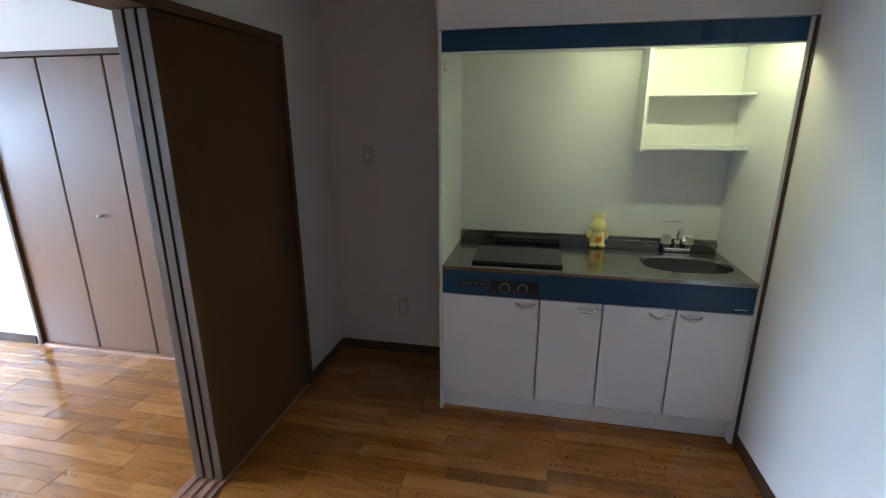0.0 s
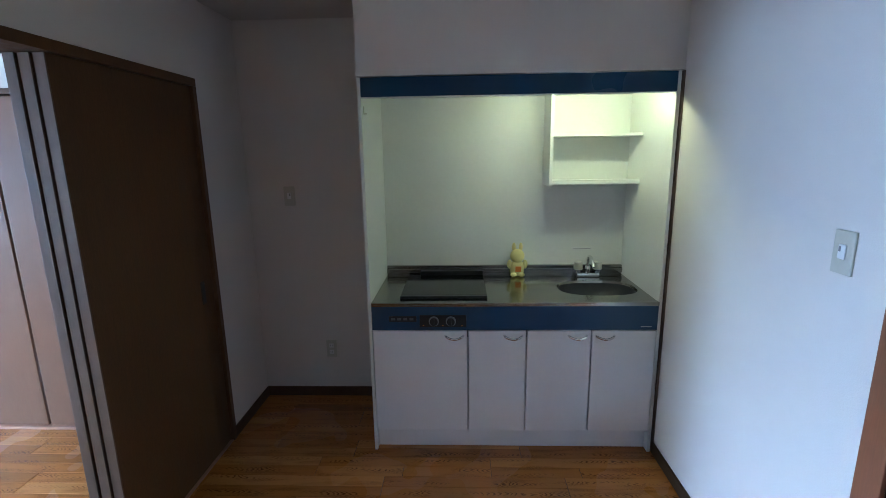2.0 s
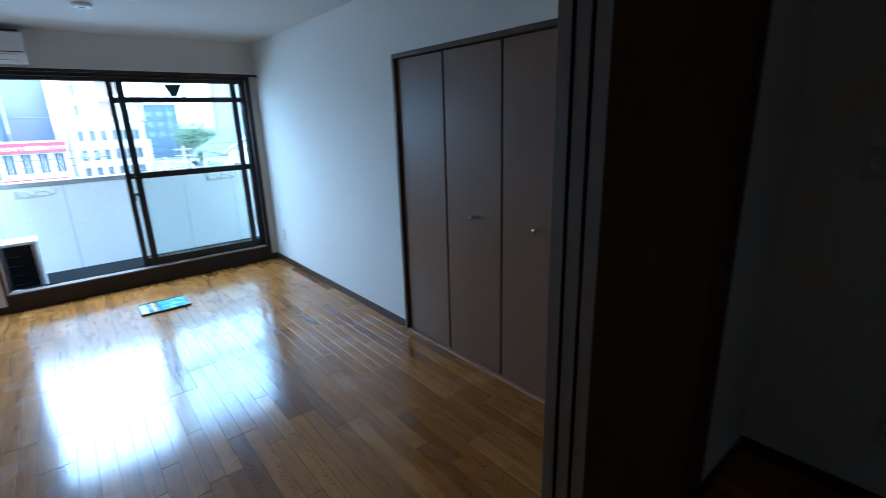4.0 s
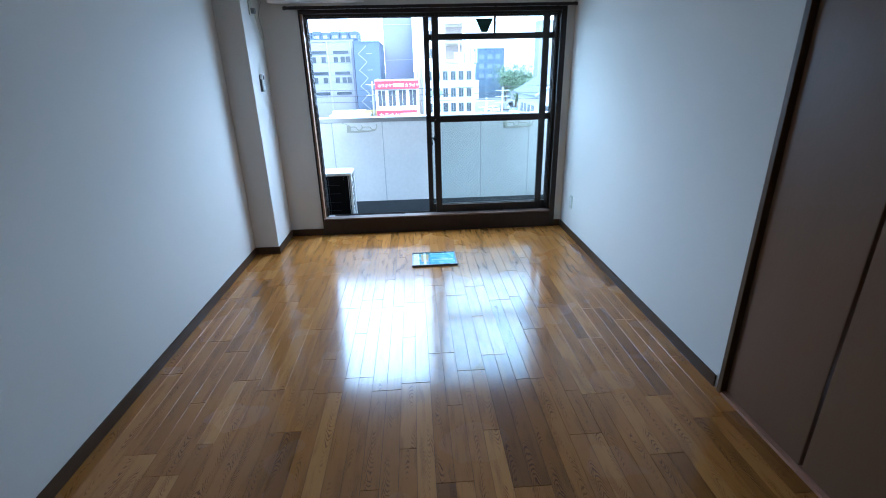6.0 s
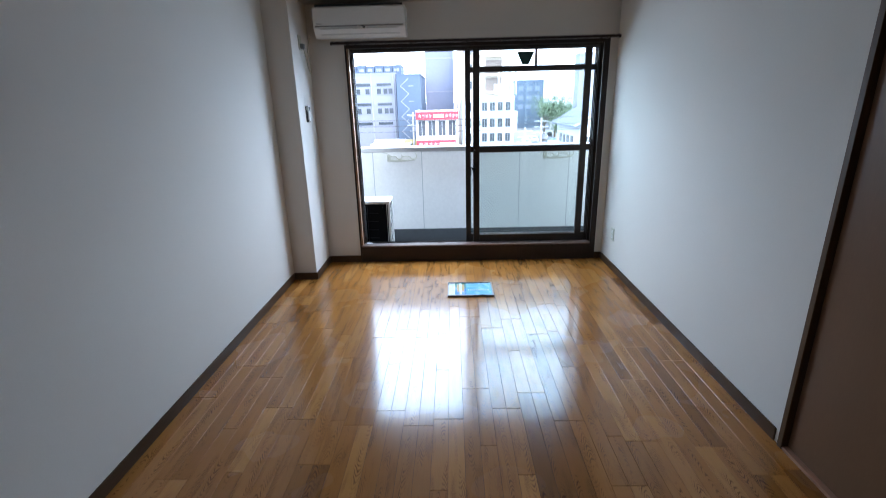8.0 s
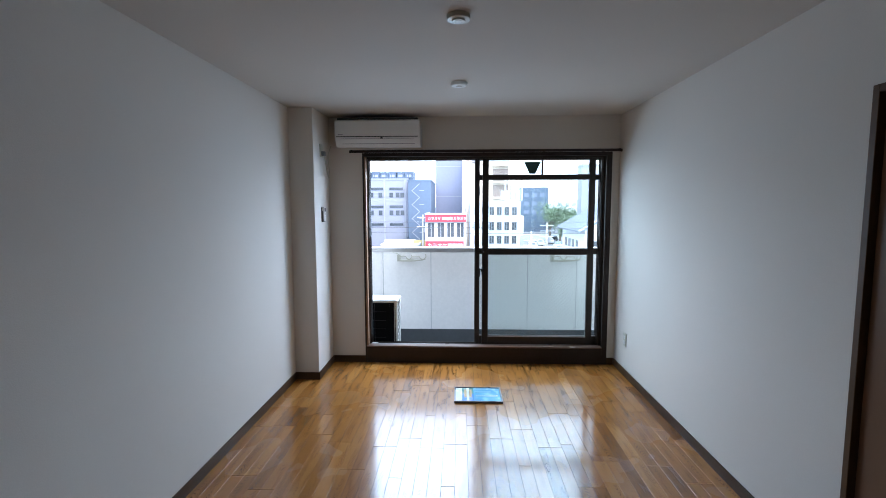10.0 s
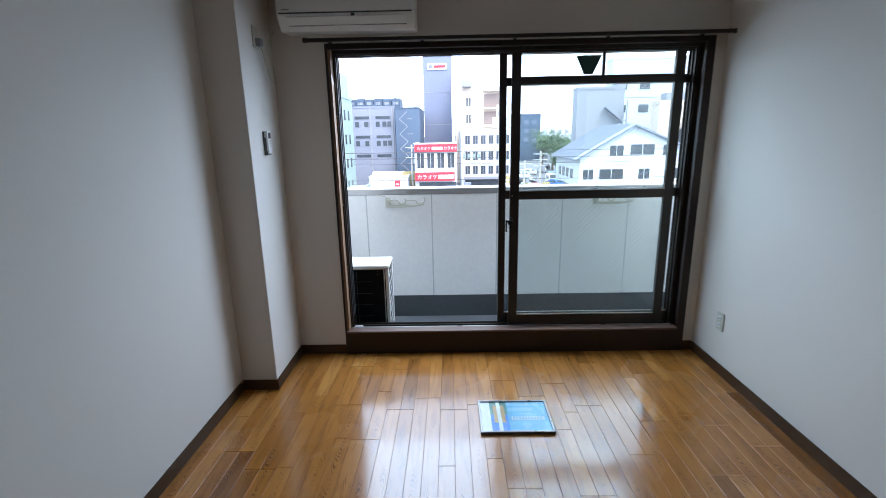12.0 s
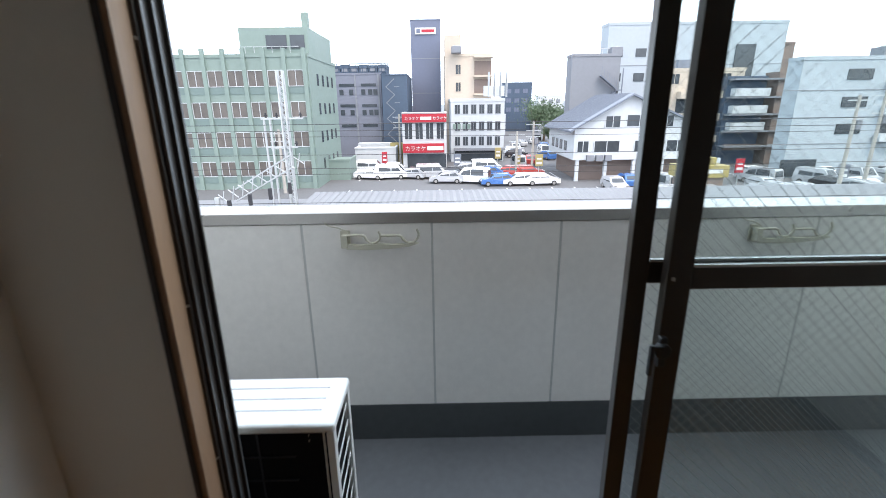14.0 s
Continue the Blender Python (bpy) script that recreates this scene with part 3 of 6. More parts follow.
setting(boxes("balcony_divider", [(PX + 0.015, XW - 0.18, 0.690, 0.710, 0.0, 2.2), (PX + 0.015, XW - 0.18, 0.680, 0.690, 0.0, 0.04), (PX + 0.05, PX + 0.08, 0.677, 0.690, 0.04, 2.2), (PX + 0.015, PX + 0.10, 0.670, 0.690, 0.15, 0.18), (PX + 0.015, PX + 0.10, 0.670, 0.690, 0.91, 0.94)], PARAPET), "white panel between two balconies")
setting(box("balcony_end", PX - 0.14, XW - 0.18, -3.66, -3.6, BF, 2.3, FACADE), "end wall of the balcony")
setting(boxes("facade", [(XW - 0.24, XW - 0.181, -8, WIN_Y0 - 0.02, -7.5, 6), (XW - 0.24, XW - 0.181, WIN_Y1 + 0.02, 8, -7.5, 6), (XW - 0.24, XW - 0.181, WIN_Y0 - 0.02, WIN_Y1 + 0.02, 2.07, 6)], FACADE), "sprayed outer wall of the block")


def laundry_hook(y):
    """A cast bracket for two washing poles: a wall plate, a tapered lower arm and two open hooks."""
    e = empty("laundry_pole_bracket", (PX, y, 0.93), "cream painted metal washing-pole bracket on the balcony wall", "pole bracket", "washing-pole brackets")
    boxes("wall_plate", [(PX + 0.006, PX + 0.014, y - 0.018, y + 0.026, 0.880, 0.962), (PX + 0.014, PX + 0.050, y - 0.006, y + 0.020, 0.890, 0.950)], IVORY, e, bevel=0.003)
    bm = bmesh.new()
    prof = [(0.014, 0.884), (0.10, 0.880), (0.20, 0.884), (0.29, 0.894), (0.332, 0.908), (0.300, 0.911), (0.262, 0.905), (0.215, 0.903), (0.155, 0.908), (0.118, 0.905), (0.070, 0.902), (0.014, 0.908)]
    fr = [bm.verts.new((PX + 0.046, y + a, b)) for a, b in prof]
    bk = [bm.verts.new((PX + 0.026, y + a, b)) for a, b in prof]
    bm.faces.new(fr)
    bm.faces.new(bk[::-1])
    for k in range(len(prof)):
        j = (k + 1) % len(prof)
        bm.faces.new((fr[k], bk[k], bk[j], fr[j]))
    bmesh.ops.recalc_face_normals(bm, faces=bm.faces)
    shape("arm", bm, IVORY, (PX + 0.03, y, 0.89), e)
    path = [(0.01, 0.945), (0.06, 0.948), (0.094, 0.945), (0.100, 0.925), (0.118, 0.909), (0.140, 0.909), (0.160, 0.925), (0.166, 0.950), (0.156, 0.962)]
    wire("hook", [(PX + 0.036, y + a, b) for a, b in path], 0.0055, IVORY, e)
    path = [(0.164, 0.942), (0.22, 0.944), (0.256, 0.942), (0.262, 0.922), (0.282, 0.909), (0.306, 0.909), (0.328, 0.926), (0.336, 0.952), (0.324, 0.970)]
    wire("hook", [(PX + 0.036, y + a, b) for a, b in path], 0.0055, IVORY, e)
    wire("stay_wire", [(PX + 0.03, y + 0.02, 0.955), (PX + 0.035, y - 0.005, 0.980), (PX + 0.03, y - 0.07, 0.988), (PX + 0.03, y - 0.078, 1.005)], 0.003, IVORY, e)


laundry_hook(-2.06)
laundry_hook(-0.23)


def outdoor_unit():
    x0, x1, y0, y1, z0, z1 = -6.188, -5.938, -2.76, -1.966, -0.095, 0.578
    e = empty("air_conditioner_outdoor_unit", ((x0 + x1) / 2, (y0 + y1) / 2, BF), "white metal outdoor air-conditioner unit with black coil on the balcony floor", "outdoor unit")
    bm = bmesh.new()
    add_box(bm, x0 - 0.004, x1 + 0.004, y0 - 0.004, y1 + 0.004, z1 - 0.034, z1, 0.012, 0, 3)
    shape("lid", bm, UNITWHITE, ((x0 + x1) / 2, (y0 + y1) / 2, z1 - 0.034), e)
    each("lid_groove", [(x, x + 0.004, y0 + 0.03, y1 - 0.05, z1 - 0.001, z1 + 0.001) for x in (x0 + 0.06, x0 + 0.12, x0 + 0.18)], GREYPL, e)
    boxes("casing", [(x1 - 0.03, x1, y1 - 0.024, y1, z0, z1 - 0.034), (x1 - 0.03, x1 - 0.012, y1 - 0.040, y1 - 0.033, z0, z1 - 0.034), (x0, x0 + 0.02, y0, y1, z0, z1 - 0.034), (x0, x1, y0, y0 + 0.02, z0, z1 - 0.034),
                     (x0, x0 + 0.03, y1 - 0.02, y1, z0, z1 - 0.034), (x0, x1, y0, y1, z0, z0 + 0.05)], UNITWHITE, e, bevel=0.003)
    boxes("coil", [(x0 + 0.03, x1 - 0.018, y0 + 0.02, y1 - 0.022, z0 + 0.05, z1 - 0.034)], COIL, e)
    bm = bmesh.new()
    for k in range(8):
        z = z0 + 0.060 + 0.070 * k
        r = bmesh.ops.create_cube(bm, size=1.0, matrix=pose((x0 + x1) / 2, y1 - 0.008, z + 0.02, 0, 9, 0) @ Matrix.Diagonal((0.195, 0.003, 0.012, 1)))
    shape("side_louvre", bm, UNITWHITE, ((x0 + x1) / 2, y1, z0), e)
    g = [(x1 - 0.018, x1 - 0.013, y0 + 0.02, y1 - 0.13, z0 + 0.09 + 0.09 * k, z0 + 0.093 + 0.09 * k) for k in range(6)] + [(x1 - 0.018, x1 - 0.013, y1 - 0.245 - 0.25 * k, y1 - 0.240 - 0.25 * k, z0 + 0.05, z1 - 0.034) for k in range(3)]
    boxes("coil_guard", g, COILGUARD, e)
    each("screw", [(x1 - 0.018, x1 - 0.014, y1 - 0.085, y1 - 0.081, z1 - 0.055 - 0.02 * k, z1 - 0.051 - 0.02 * k) for k in range(2)], LIGHTALU, e)
    each("foot", [(x0 + 0.01, x1 - 0.01, y1 - 0.20, y1 - 0.14, BF, z0), (x0 + 0.01, x1 - 0.01, y0 + 0.14, y0 + 0.20, BF, z0)], GREYPL, e)


outdoor_unit()


# ---- living room things ----
def indoor_unit():
    x0, x1, y0, y1, z0, z1 = XW, -5.49, -2.462, -1.685, 2.085, 2.322
    e = empty("air_conditioner", (x0 + 0.1, (y0 + y1) / 2, z0), "white wall-mounted air conditioner above the window", "air conditioner")
    bm = bmesh.new()
    prof = [(x0, z0 + 0.01), (x0 + 0.15, z0), (x1 - 0.035, z0 + 0.03), (x1 - 0.004, z0 + 0.075), (x1, z0 + 0.10), (x1, z1 - 0.02), (x1 - 0.015, z1), (x0, z1)]
    sides = [[bm.verts.new((a, y, b)) for a, b in prof] for y in (y0, y1)]
    bm.faces.new(sides[0])
    bm.faces.new(sides[1][::-1])
    for k in range(len(prof)):
        j = (k + 1) % len(prof)
        bm.faces.new((sides[0][j], sides[0][k], sides[1][k], sides[1][j]))
    bmesh.ops.recalc_face_normals(bm, faces=bm.faces)
    bmesh.ops.bevel(bm, geom=list(bm.edges), offset=0.005, segments=2, affect="EDGES", profile=0.5)
    shape("body", bm, WHITEPL, (x0 + 0.1, (y0 + y1) / 2, z0), e)
    box("front_panel", x1 - 0.004, x1 + 0.004, y0 + 0.006, y1 - 0.006, z0 + 0.090, z1 - 0.012, WHITEPL, 0.003, e)
    tagged(box("panel_gap", x1 - 0.006, x1 + 0.001, y0 + 0.014, y1 - 0.02, z0 + 0.083, z0 + 0.089, BLACK, 0, e), "dark gap under the front panel")
    bm = bmesh.new()
    r = bmesh.ops.create_cube(bm, size=1.0, matrix=pose(x1 - 0.012, (y0 + y1) / 2, z0 + 0.047, 0, 33, 0) @ Matrix.Diagonal((0.006, y1 - y0 - 0.11, 0.045, 1)))
    shape("louvre", bm, WHITEPL, (x1, (y0 + y1) / 2, z0 + 0.03), e)
    each("louvre_gap", [(x1 - 0.012, x1 - 0.004, y0 + 0.06, y1 - 0.08, z0 + 0.066, z0 + 0.069), (x1 - 0.034, x1 - 0.026, y0 + 0.06, y1 - 0.05, z0 + 0.024, z0 + 0.0275)], GREYPL, e)
    box("sensor", x1 - 0.004, x1 + 0.002, (y0 + y1) / 2 + 0.03, (y0 + y1) / 2 + 0.05, z0 + 0.066, z0 + 0.08, BLACK, 0.001, e)
    boxes("badge", [(x1 + 0.0042, x1 + 0.005, y0 + 0.03, y0 + 0.075, z0 + 0.100, z0 + 0.106)], GREYPL, e)
    tagged(box("intake_grille", x0 + 0.012, x1 - 0.020, y0 + 0.02, y1 - 0.02, z1 - 0.004, z1 + 0.018, BLACK, 0.003, e), "black top intake grille")
    each("intake_slat", [(x0 + 0.02 + 0.018 * k, x0 + 0.024 + 0.018 * k, y0 + 0.03, y1 - 0.03, z1 + 0.018, z1 + 0.022) for k in range(9)], BLACK, e)


indoor_unit()
CYF = -2.578
rc = empty("remote_control", (-5.44, CYF, 1.40), "white air-conditioner remote in a grey wall holder", "remote control")
boxes("holder", [(-5.464, -5.406, CYF, CYF + 0.020, 1.400, 1.425), (-5.464, -5.406, CYF, CYF + 0.006, 1.425, 1.535), (-5.409, -5.406, CYF + 0.006, CYF + 0.018, 1.425, 1.50)], HOLDERGREY, rc, bevel=0.003)
box("handset", -5.460, -5.410, CYF + 0.007, CYF + 0.028, 1.408, 1.538, WHITEPL, 0.005, rc)
box("display", -5.452, -5.418, CYF + 0.0275, CYF + 0.029, 1.495, 1.528, BLACK, 0, rc)
each("button", [(-5.447 + 0.013 * i, -5.441 + 0.013 * i, CYF + 0.0275, CYF + 0.0290, 1.448 + 0.014 * j, 1.454 + 0.014 * j) for i in range(2) for j in range(3)], PALEGREY, rc, bevel=0.001)
sk = empty("wall_socket", (-5.44, CYF, 1.985), "ivory wall socket plate for the air conditioner", "wall socket")
box("plate", -5.475, -5.405, CYF, CYF + 0.008, 1.985, 2.100, IVORY, 0.003, sk)
box("plug", -5.460, -5.425, CYF + 0.008, CYF + 0.040, 1.995, 2.035, GREYPL, 0.004, sk)
wire("cord", [(-5.443, CYF + 0.03, 2.00), (-5.46, CYF + 0.035, 1.95), (-5.52, CYF + 0.03, 1.86), (-5.60, CYF + 0.025, 1.80), (-5.66, CYF + 0.02, 1.82), (-5.62, CYF + 0.02, 1.92), (-5.54, CYF + 0.03, 2.02), (-5.60, CYF + 0.05, 2.10)], 0.004, IVORY, sk)


def outlet(x, y, z, face, toggle=False, material=IVORY, w=0.035):
    """A Japanese wall plate, 70 x 120, facing along the named axis."""
    e = empty("light_switch" if toggle else "power_outlet", (x, y, z - 0.06), "ivory light switch plate on the wall" if toggle else "ivory power outlet plate on the wall", "switch" if toggle else "outlet")

    def b(name, u0, u1, d0, d1, z0, z1, m, bev=0.0):
        if face == "y-":
            box(name, x + u0, x + u1, y - d1, y - d0, z + z0, z + z1, m, bev, e)
        else:
            box(name, x - d1, x - d0, y + u0, y + u1, z + z0, z + z1, m, bev, e)
    b("plate", -w, w, 0, 0.008, -0.06, 0.06, material, 0.004)
    if toggle:
        b("rocker", -0.012, 0.012, 0.008, 0.012, -0.018, 0.022, WHITEPL, 0.002)
        b("indicator", 0.002, 0.009, 0.0121, 0.0127, 0.002, 0.017, GREYPL)
    else:
        for k in (-0.022, 0.022):
            b("socket", -0.014, 0.014, 0.008, 0.011, k - 0.014, k + 0.014, WHITEPL, 0.001)
            b("slot", -0.007, -0.0045, 0.0111, 0.0115, k - 0.005, k + 0.005, BLACK)
            b("slot", 0.0045, 0.007, 0.0111, 0.0115, k - 0.005, k + 0.005, BLACK)


outlet(-5.402, YN, 0.333, "y-")
outlet(-0.38, YB, 0.342, "y-")
outlet(-0.581, YB, 1.358, "y-", True)
outlet(XE, -1.022, 1.333, "x-", True)

bm = bmesh.new()
add_cyl(bm, (-4.49, -1.33, TOP - 0.008), 0.058, 0.016, "z", 40, None, 0, 0.004)
add_cyl(bm, (-4.49, -1.33, TOP - 0.020), 0.050, 0.010, "z", 40, 0.056, 0, 0.002)
add_cyl(bm, (-4.49, -1.33, TOP - 0.028), 0.020, 0.008, "z", 24, None, 0, 0.002)
sd = empty("smoke_detector", (-4.49, -1.33, TOP), "round white smoke detector under the ceiling", "smoke detector")
shape("body", bm, WHITEPL, (-4.49, -1.33, TOP), sd, False)
lr = empty("ceiling_lamp_socket", (-3.37, -1.33, TOP), "round ivory ceiling lamp socket without a lamp", "lamp socket")
bm = bmesh.new()
add_cyl(bm, (-3.37, -1.33, TOP - 0.011), 0.052, 0.022, "z", 40, None, 0, 0.005)
add_cyl(bm, (-3.37, -1.33, TOP - 0.025), 0.030, 0.008, "z", 32, None, 0, 0.002)
shape("body", bm, IVORY, (-3.37, -1.33, TOP), lr)
each("slot", [(-3.385, -3.381, -1.345, -1.315, TOP - 0.0296, TOP - 0.029), (-3.36, -3.356, -1.345, -1.315, TOP - 0.0296, TOP - 0.029)], BLACK, lr)

# framed board lying on the floor
fb = empty("framed_board", (-4.90, -1.175, 0.0), "thin framed light-blue printed board lying on the oak floor", "framed board")
FX0, FX1, FY0, FY1 = -5.048, -4.757, -1.366, -0.983
FRAMEMAT = mat("dark_frame", (0.10, 0.085, 0.08), 0.35, grain=60, vary=0.1, patch=8)
SILVERMAT = mat("silver_frame_top", (0.22, 0.21, 0.20), 0.3, metal=0.7, grain=60, vary=0.05, patch=8)
boxes("frame", [(FX0, FX1, FY0, FY0 + 0.012, 0.0, 0.016), (FX0, FX1, FY1 - 0.012, FY1, 0.0, 0.016), (FX0, FX0 + 0.012, FY0 + 0.012, FY1 - 0.012, 0.0, 0.016), (FX1 - 0.012, FX1, FY0 + 0.012, FY1 - 0.012, 0.0, 0.016)], FRAMEMAT, fb, bevel=0.0015)
each("frame_face", [(FX0 + 0.001, FX1 - 0.001, FY0 + 0.001, FY0 + 0.011, 0.016, 0.0172), (FX0 + 0.001, FX1 - 0.001, FY1 - 0.011, FY1 - 0.001, 0.016, 0.0172), (FX0 + 0.001, FX0 + 0.011, FY0 + 0.011, FY1 - 0.011, 0.016, 0.0172), (FX1 - 0.011, FX1 - 0.001, FY0 + 0.011, FY1 - 0.011, 0.016, 0.0172)], SILVERMAT, fb)
PR = {n: mat("print_" + n, c, 0.25, grain=50, vary=0.05, patch=15) for n, c in dict(cyan=(0.10, 0.37, 0.54), white=(0.60, 0.64, 0.64), blue=(0.03, 0.19, 0.55), green=(0.06, 0.20, 0.16), tan=(0.42, 0.27, 0.10), pale=(0.20, 0.46, 0.60)).items()}
A0, A1 = FY0 + 0.012, FY1 - 0.012
box("print", FX0 + 0.012, FX1 - 0.012, A0, A1, 0.002, 0.010, PR["cyan"], 0, fb)
wq = A1 - A0
for nm, u0, u1, v0, v1, zz in (("white", 0, 0.14, 0, 1, 1), ("green", 0.14, 0.40, 0.0, 0.45, 1), ("blue", 0.14, 0.40, 0.45, 1, 1), ("tan", 0.19, 0.36, 0.12, 0.72, 2), ("white", 0.245, 0.30, 0, 1, 3), ("pale", 0.40, 1, 0.0, 0.14, 1), ("pale", 0.42, 0.80, 0.2, 0.34, 1), ("white", 0.45, 0.94, 0.52, 0.62, 1)):
    box("print_patch", FX0 + 0.012 + v0 * (FX1 - FX0 - 0.024), FX0 + 0.012 + v1 * (FX1 - FX0 - 0.024), A0 + u0 * wq, A0 + u1 * wq, 0.010, 0.010 + 0.0004 * zz, PR[nm], 0, fb)
each("letter_bar", [(FX0 + 0.012 + 0.535 * 0.267, FX0 + 0.012 + 0.60 * 0.267, A0 + (0.47 + 0.045 * k) * wq, A0 + (0.50 + 0.045 * k) * wq, 0.0104, 0.0110) for k in range(10)], PR["cyan"], fb)


# ---- kitchen ----
KW, KZ = 1.5, 1.962
ku = empty("kitchen_unit", (0.75, 0.28, 0.0), "compact kitchen with white doors, blue bands and steel worktop", "kitchen unit")
for a, b in ((0.0, 0.017), (1.485, 1.502)):
    tagged(box("side_panel", a, b, 0.0, 0.585, 0.0, KZ, CREAM, 0.0015, ku), "cream side panel")
setting(box("recess_trim", 1.508, XE - 0.001, -0.012, 0.02, 0.0, KZ, EDGEWOOD, 0.002), "brown joint strip beside the kitchen")
box("back_panel", 0.017, 1.485, 0.575, 0.587, 0.80, 1.925, CREAM, 0, ku)
box("top_panel", 0.017, 1.485, 0.03, 0.575, 1.925, 1.940, CREAM, 0, ku)
tagged(box("upper_band", 0.017, 1.485, -0.004, 0.016, 1.872, KZ - 0.002, BLUE, 0.002, ku), "navy blue upper band")
box("band_edge", 0.017, 1.485, -0.002, 0.018, 1.867, 1.872, CREAM, 0, ku)
tagged(box("lower_band", 0.018, 1.484, -0.006, 0.014, 0.706, 0.835, BLUE, 0.002, ku), "navy blue lower band")
box("band_badge", 1.40, 1.455, -0.0072, -0.006, 0.722, 0.727, LIGHTALU, 0, ku)
box("carcass", 0.018, 1.484, 0.030, 0.575, 0.116, 0.66, WHITELAM, 0, ku)
box("apron", 0.018, 1.484, 0.014, 0.024, 0.66, 0.834, GREYPL, 0, ku)
box("plinth", 0.017, 1.485, 0.046, 0.060, 0.0, 0.118, WHITELAM, 0.001, ku)
EDG = (0.018, 0.517, 0.821, 1.155, 1.484)
HANDLE_X = (0.447, 0.752, 1.083, 1.222)
for k in range(4):
    a, b = EDG[k] + 0.0035, EDG[k + 1] - 0.0035
    d = box("door", a, b, -0.008, 0.012, 0.130, 0.702, WHITELAM, 0.0025, ku)
    h = HANDLE_X[k]
    hw = wire("handle", [(h - 0.047, -0.008, 0.676), (h - 0.044, -0.020, 0.674), (h - 0.02, -0.031, 0.666), (h, -0.034, 0.664), (h + 0.02, -0.031, 0.666), (h + 0.044, -0.020, 0.674), (h + 0.047, -0.008, 0.676)], 0.0065, CHROME, d)
    tagged(hw, "curved chrome handle")
# controls of the cooker
cp = boxes("control_panel", [(0.268, 0.510, -0.010, -0.006, 0.724, 0.790)], BLACK, ku, bevel=0.002)
boxes("switch_panel", [(0.108, 0.252, -0.009, -0.006, 0.752, 0.784)], BLACK, ku, bevel=0.002)
each("switch_button", [(0.120 + 0.032 * k, 0.140 + 0.032 * k, -0.0105, -0.009, 0.762, 0.774) for k in range(4)], HOLDERGREY, ku)
for kx in (0.342, 0.430):
    bm = bmesh.new()
    add_cyl(bm, (kx, -0.012, 0.757), 0.026, 0.006, "y", 32, None, 1)
    add_cyl(bm, (kx, -0.020, 0.757), 0.021, 0.014, "y", 32, None, 0, 0.002)
    add_box(bm, kx - 0.003, kx + 0.003, -0.032, -0.026, 0.738, 0.776, 0.001)
    tagged(shape("dial", bm, [BLACK, GREYPL], (kx, -0.01, 0.757), ku), "black rotary cooker dial")
each("dial_mark", [(0.285 + 0.05 * k, 0.291 + 0.05 * k, -0.0106, -0.010, 0.732, 0.735) for k in range(5)], ORANGE, ku)
# worktop with a sink opening
SX, SY, SA, SB = 1.243, 0.258, 0.216, 0.146


def worktop():
    bm = bmesh.new()
    z = 0.853
    x0, x1, y0, y1 = 0.019, 1.483, -0.014, 0.565
    n = 48
    ring, outer, low, bed = [], [], [], []
    for k in range(n):
        t = 2 * math.pi * k / n
        c, s = math.cos(t), math.sin(t)
        p = 2.6
        ex, ey = math.copysign(abs(c) ** (2 / p), c), math.copysign(abs(s) ** (2 / p), s)
        ring.append(bm.verts.new((SX + SA * ex, SY + SB * ey, z)))
        low.append(bm.verts.new((SX + (SA - 0.006) * ex, SY + (SB - 0.006) * ey, z - 0.012)))
        bed.append(bm.verts.new((SX + (SA - 0.04) * ex, SY + (SB - 0.04) * ey, z - 0.15)))
        r = 0.226 / max(abs(c), abs(s))
        outer.append(bm.verts.new((SX + r * c, SY + r * s, z)))
    for k in range(n):
        j = (k + 1) % n
        for a, b, q in ((outer, ring, 0), (ring, low, 0), (low, bed, 1)):
            f = bm.faces.new((a[k], a[j], b[j], b[k]))
            f.material_index, f.smooth = q, q == 1
    f = bm.faces.new(bed)
    f.material_index = 1
    xa, xb, ya, yb = SX - 0.226, SX + 0.226, SY - 0.226, SY + 0.226
    for a in ((x0, xa, y0 + 0.004, y1), (xb, x1, y0 + 0.004, y1), (xa, xb, y0 + 0.004, ya), (xa, xb, yb, y1)):
        bm.faces.new([bm.verts.new((p, q, z)) for p, q in ((a[0], a[2]), (a[1], a[2]), (a[1], a[3]), (a[0], a[3]))])
    add_box(bm, x0, x1, y0, y0 + 0.02, 0.836, z + 0.0035, 0.003)
    add_box(bm, x0, x1, y0 + 0.02, y0 + 0.03, z + 0.0002, z + 0.0025)
    add_box(bm, x0, x1, y1 - 0.012, y1 + 0.01, 0.80, 0.912, 0.002)
    add_box(bm, x0, x1, y1 - 0.024, y1 - 0.012, 0.868, 0.895, 0.002)
    return shape("worktop", bm, [STEEL, SINKSTEEL], (0.75, 0.28, 0.80), ku)


tagged(worktop(), "stainless steel worktop with a pressed sink")
bm = bmesh.new()
add_cyl(bm, (SX, SY, 0.699), 0.035, 0.006, "z", 24, None, 0, 0.002)
add_cyl(bm, (SX, SY, 0.703), 0.024, 0.006, "z", 24, None, 1)
shape("drain", bm, [CHROME, BLACK], (SX, SY, 0.70), ku)

hob = empty("ceramic_hob", (0.387, 0.33, 0.854), "black ceramic-glass hob let into the steel worktop", "hob")
boxes("glass_plate", [(0.160, 0.622, 0.078, 0.545, 0.854, 0.864)], BLACKGLASS, hob, bevel=0.002)
box("front_trim", 0.160, 0.622, 0.066, 0.078, 0.854, 0.868, BLACK, 0.002, hob)
box("vent_strip", 0.235, 0.62, 0.500, 0.5525, 0.8641, 0.890, BLACK, 0.003, hob)

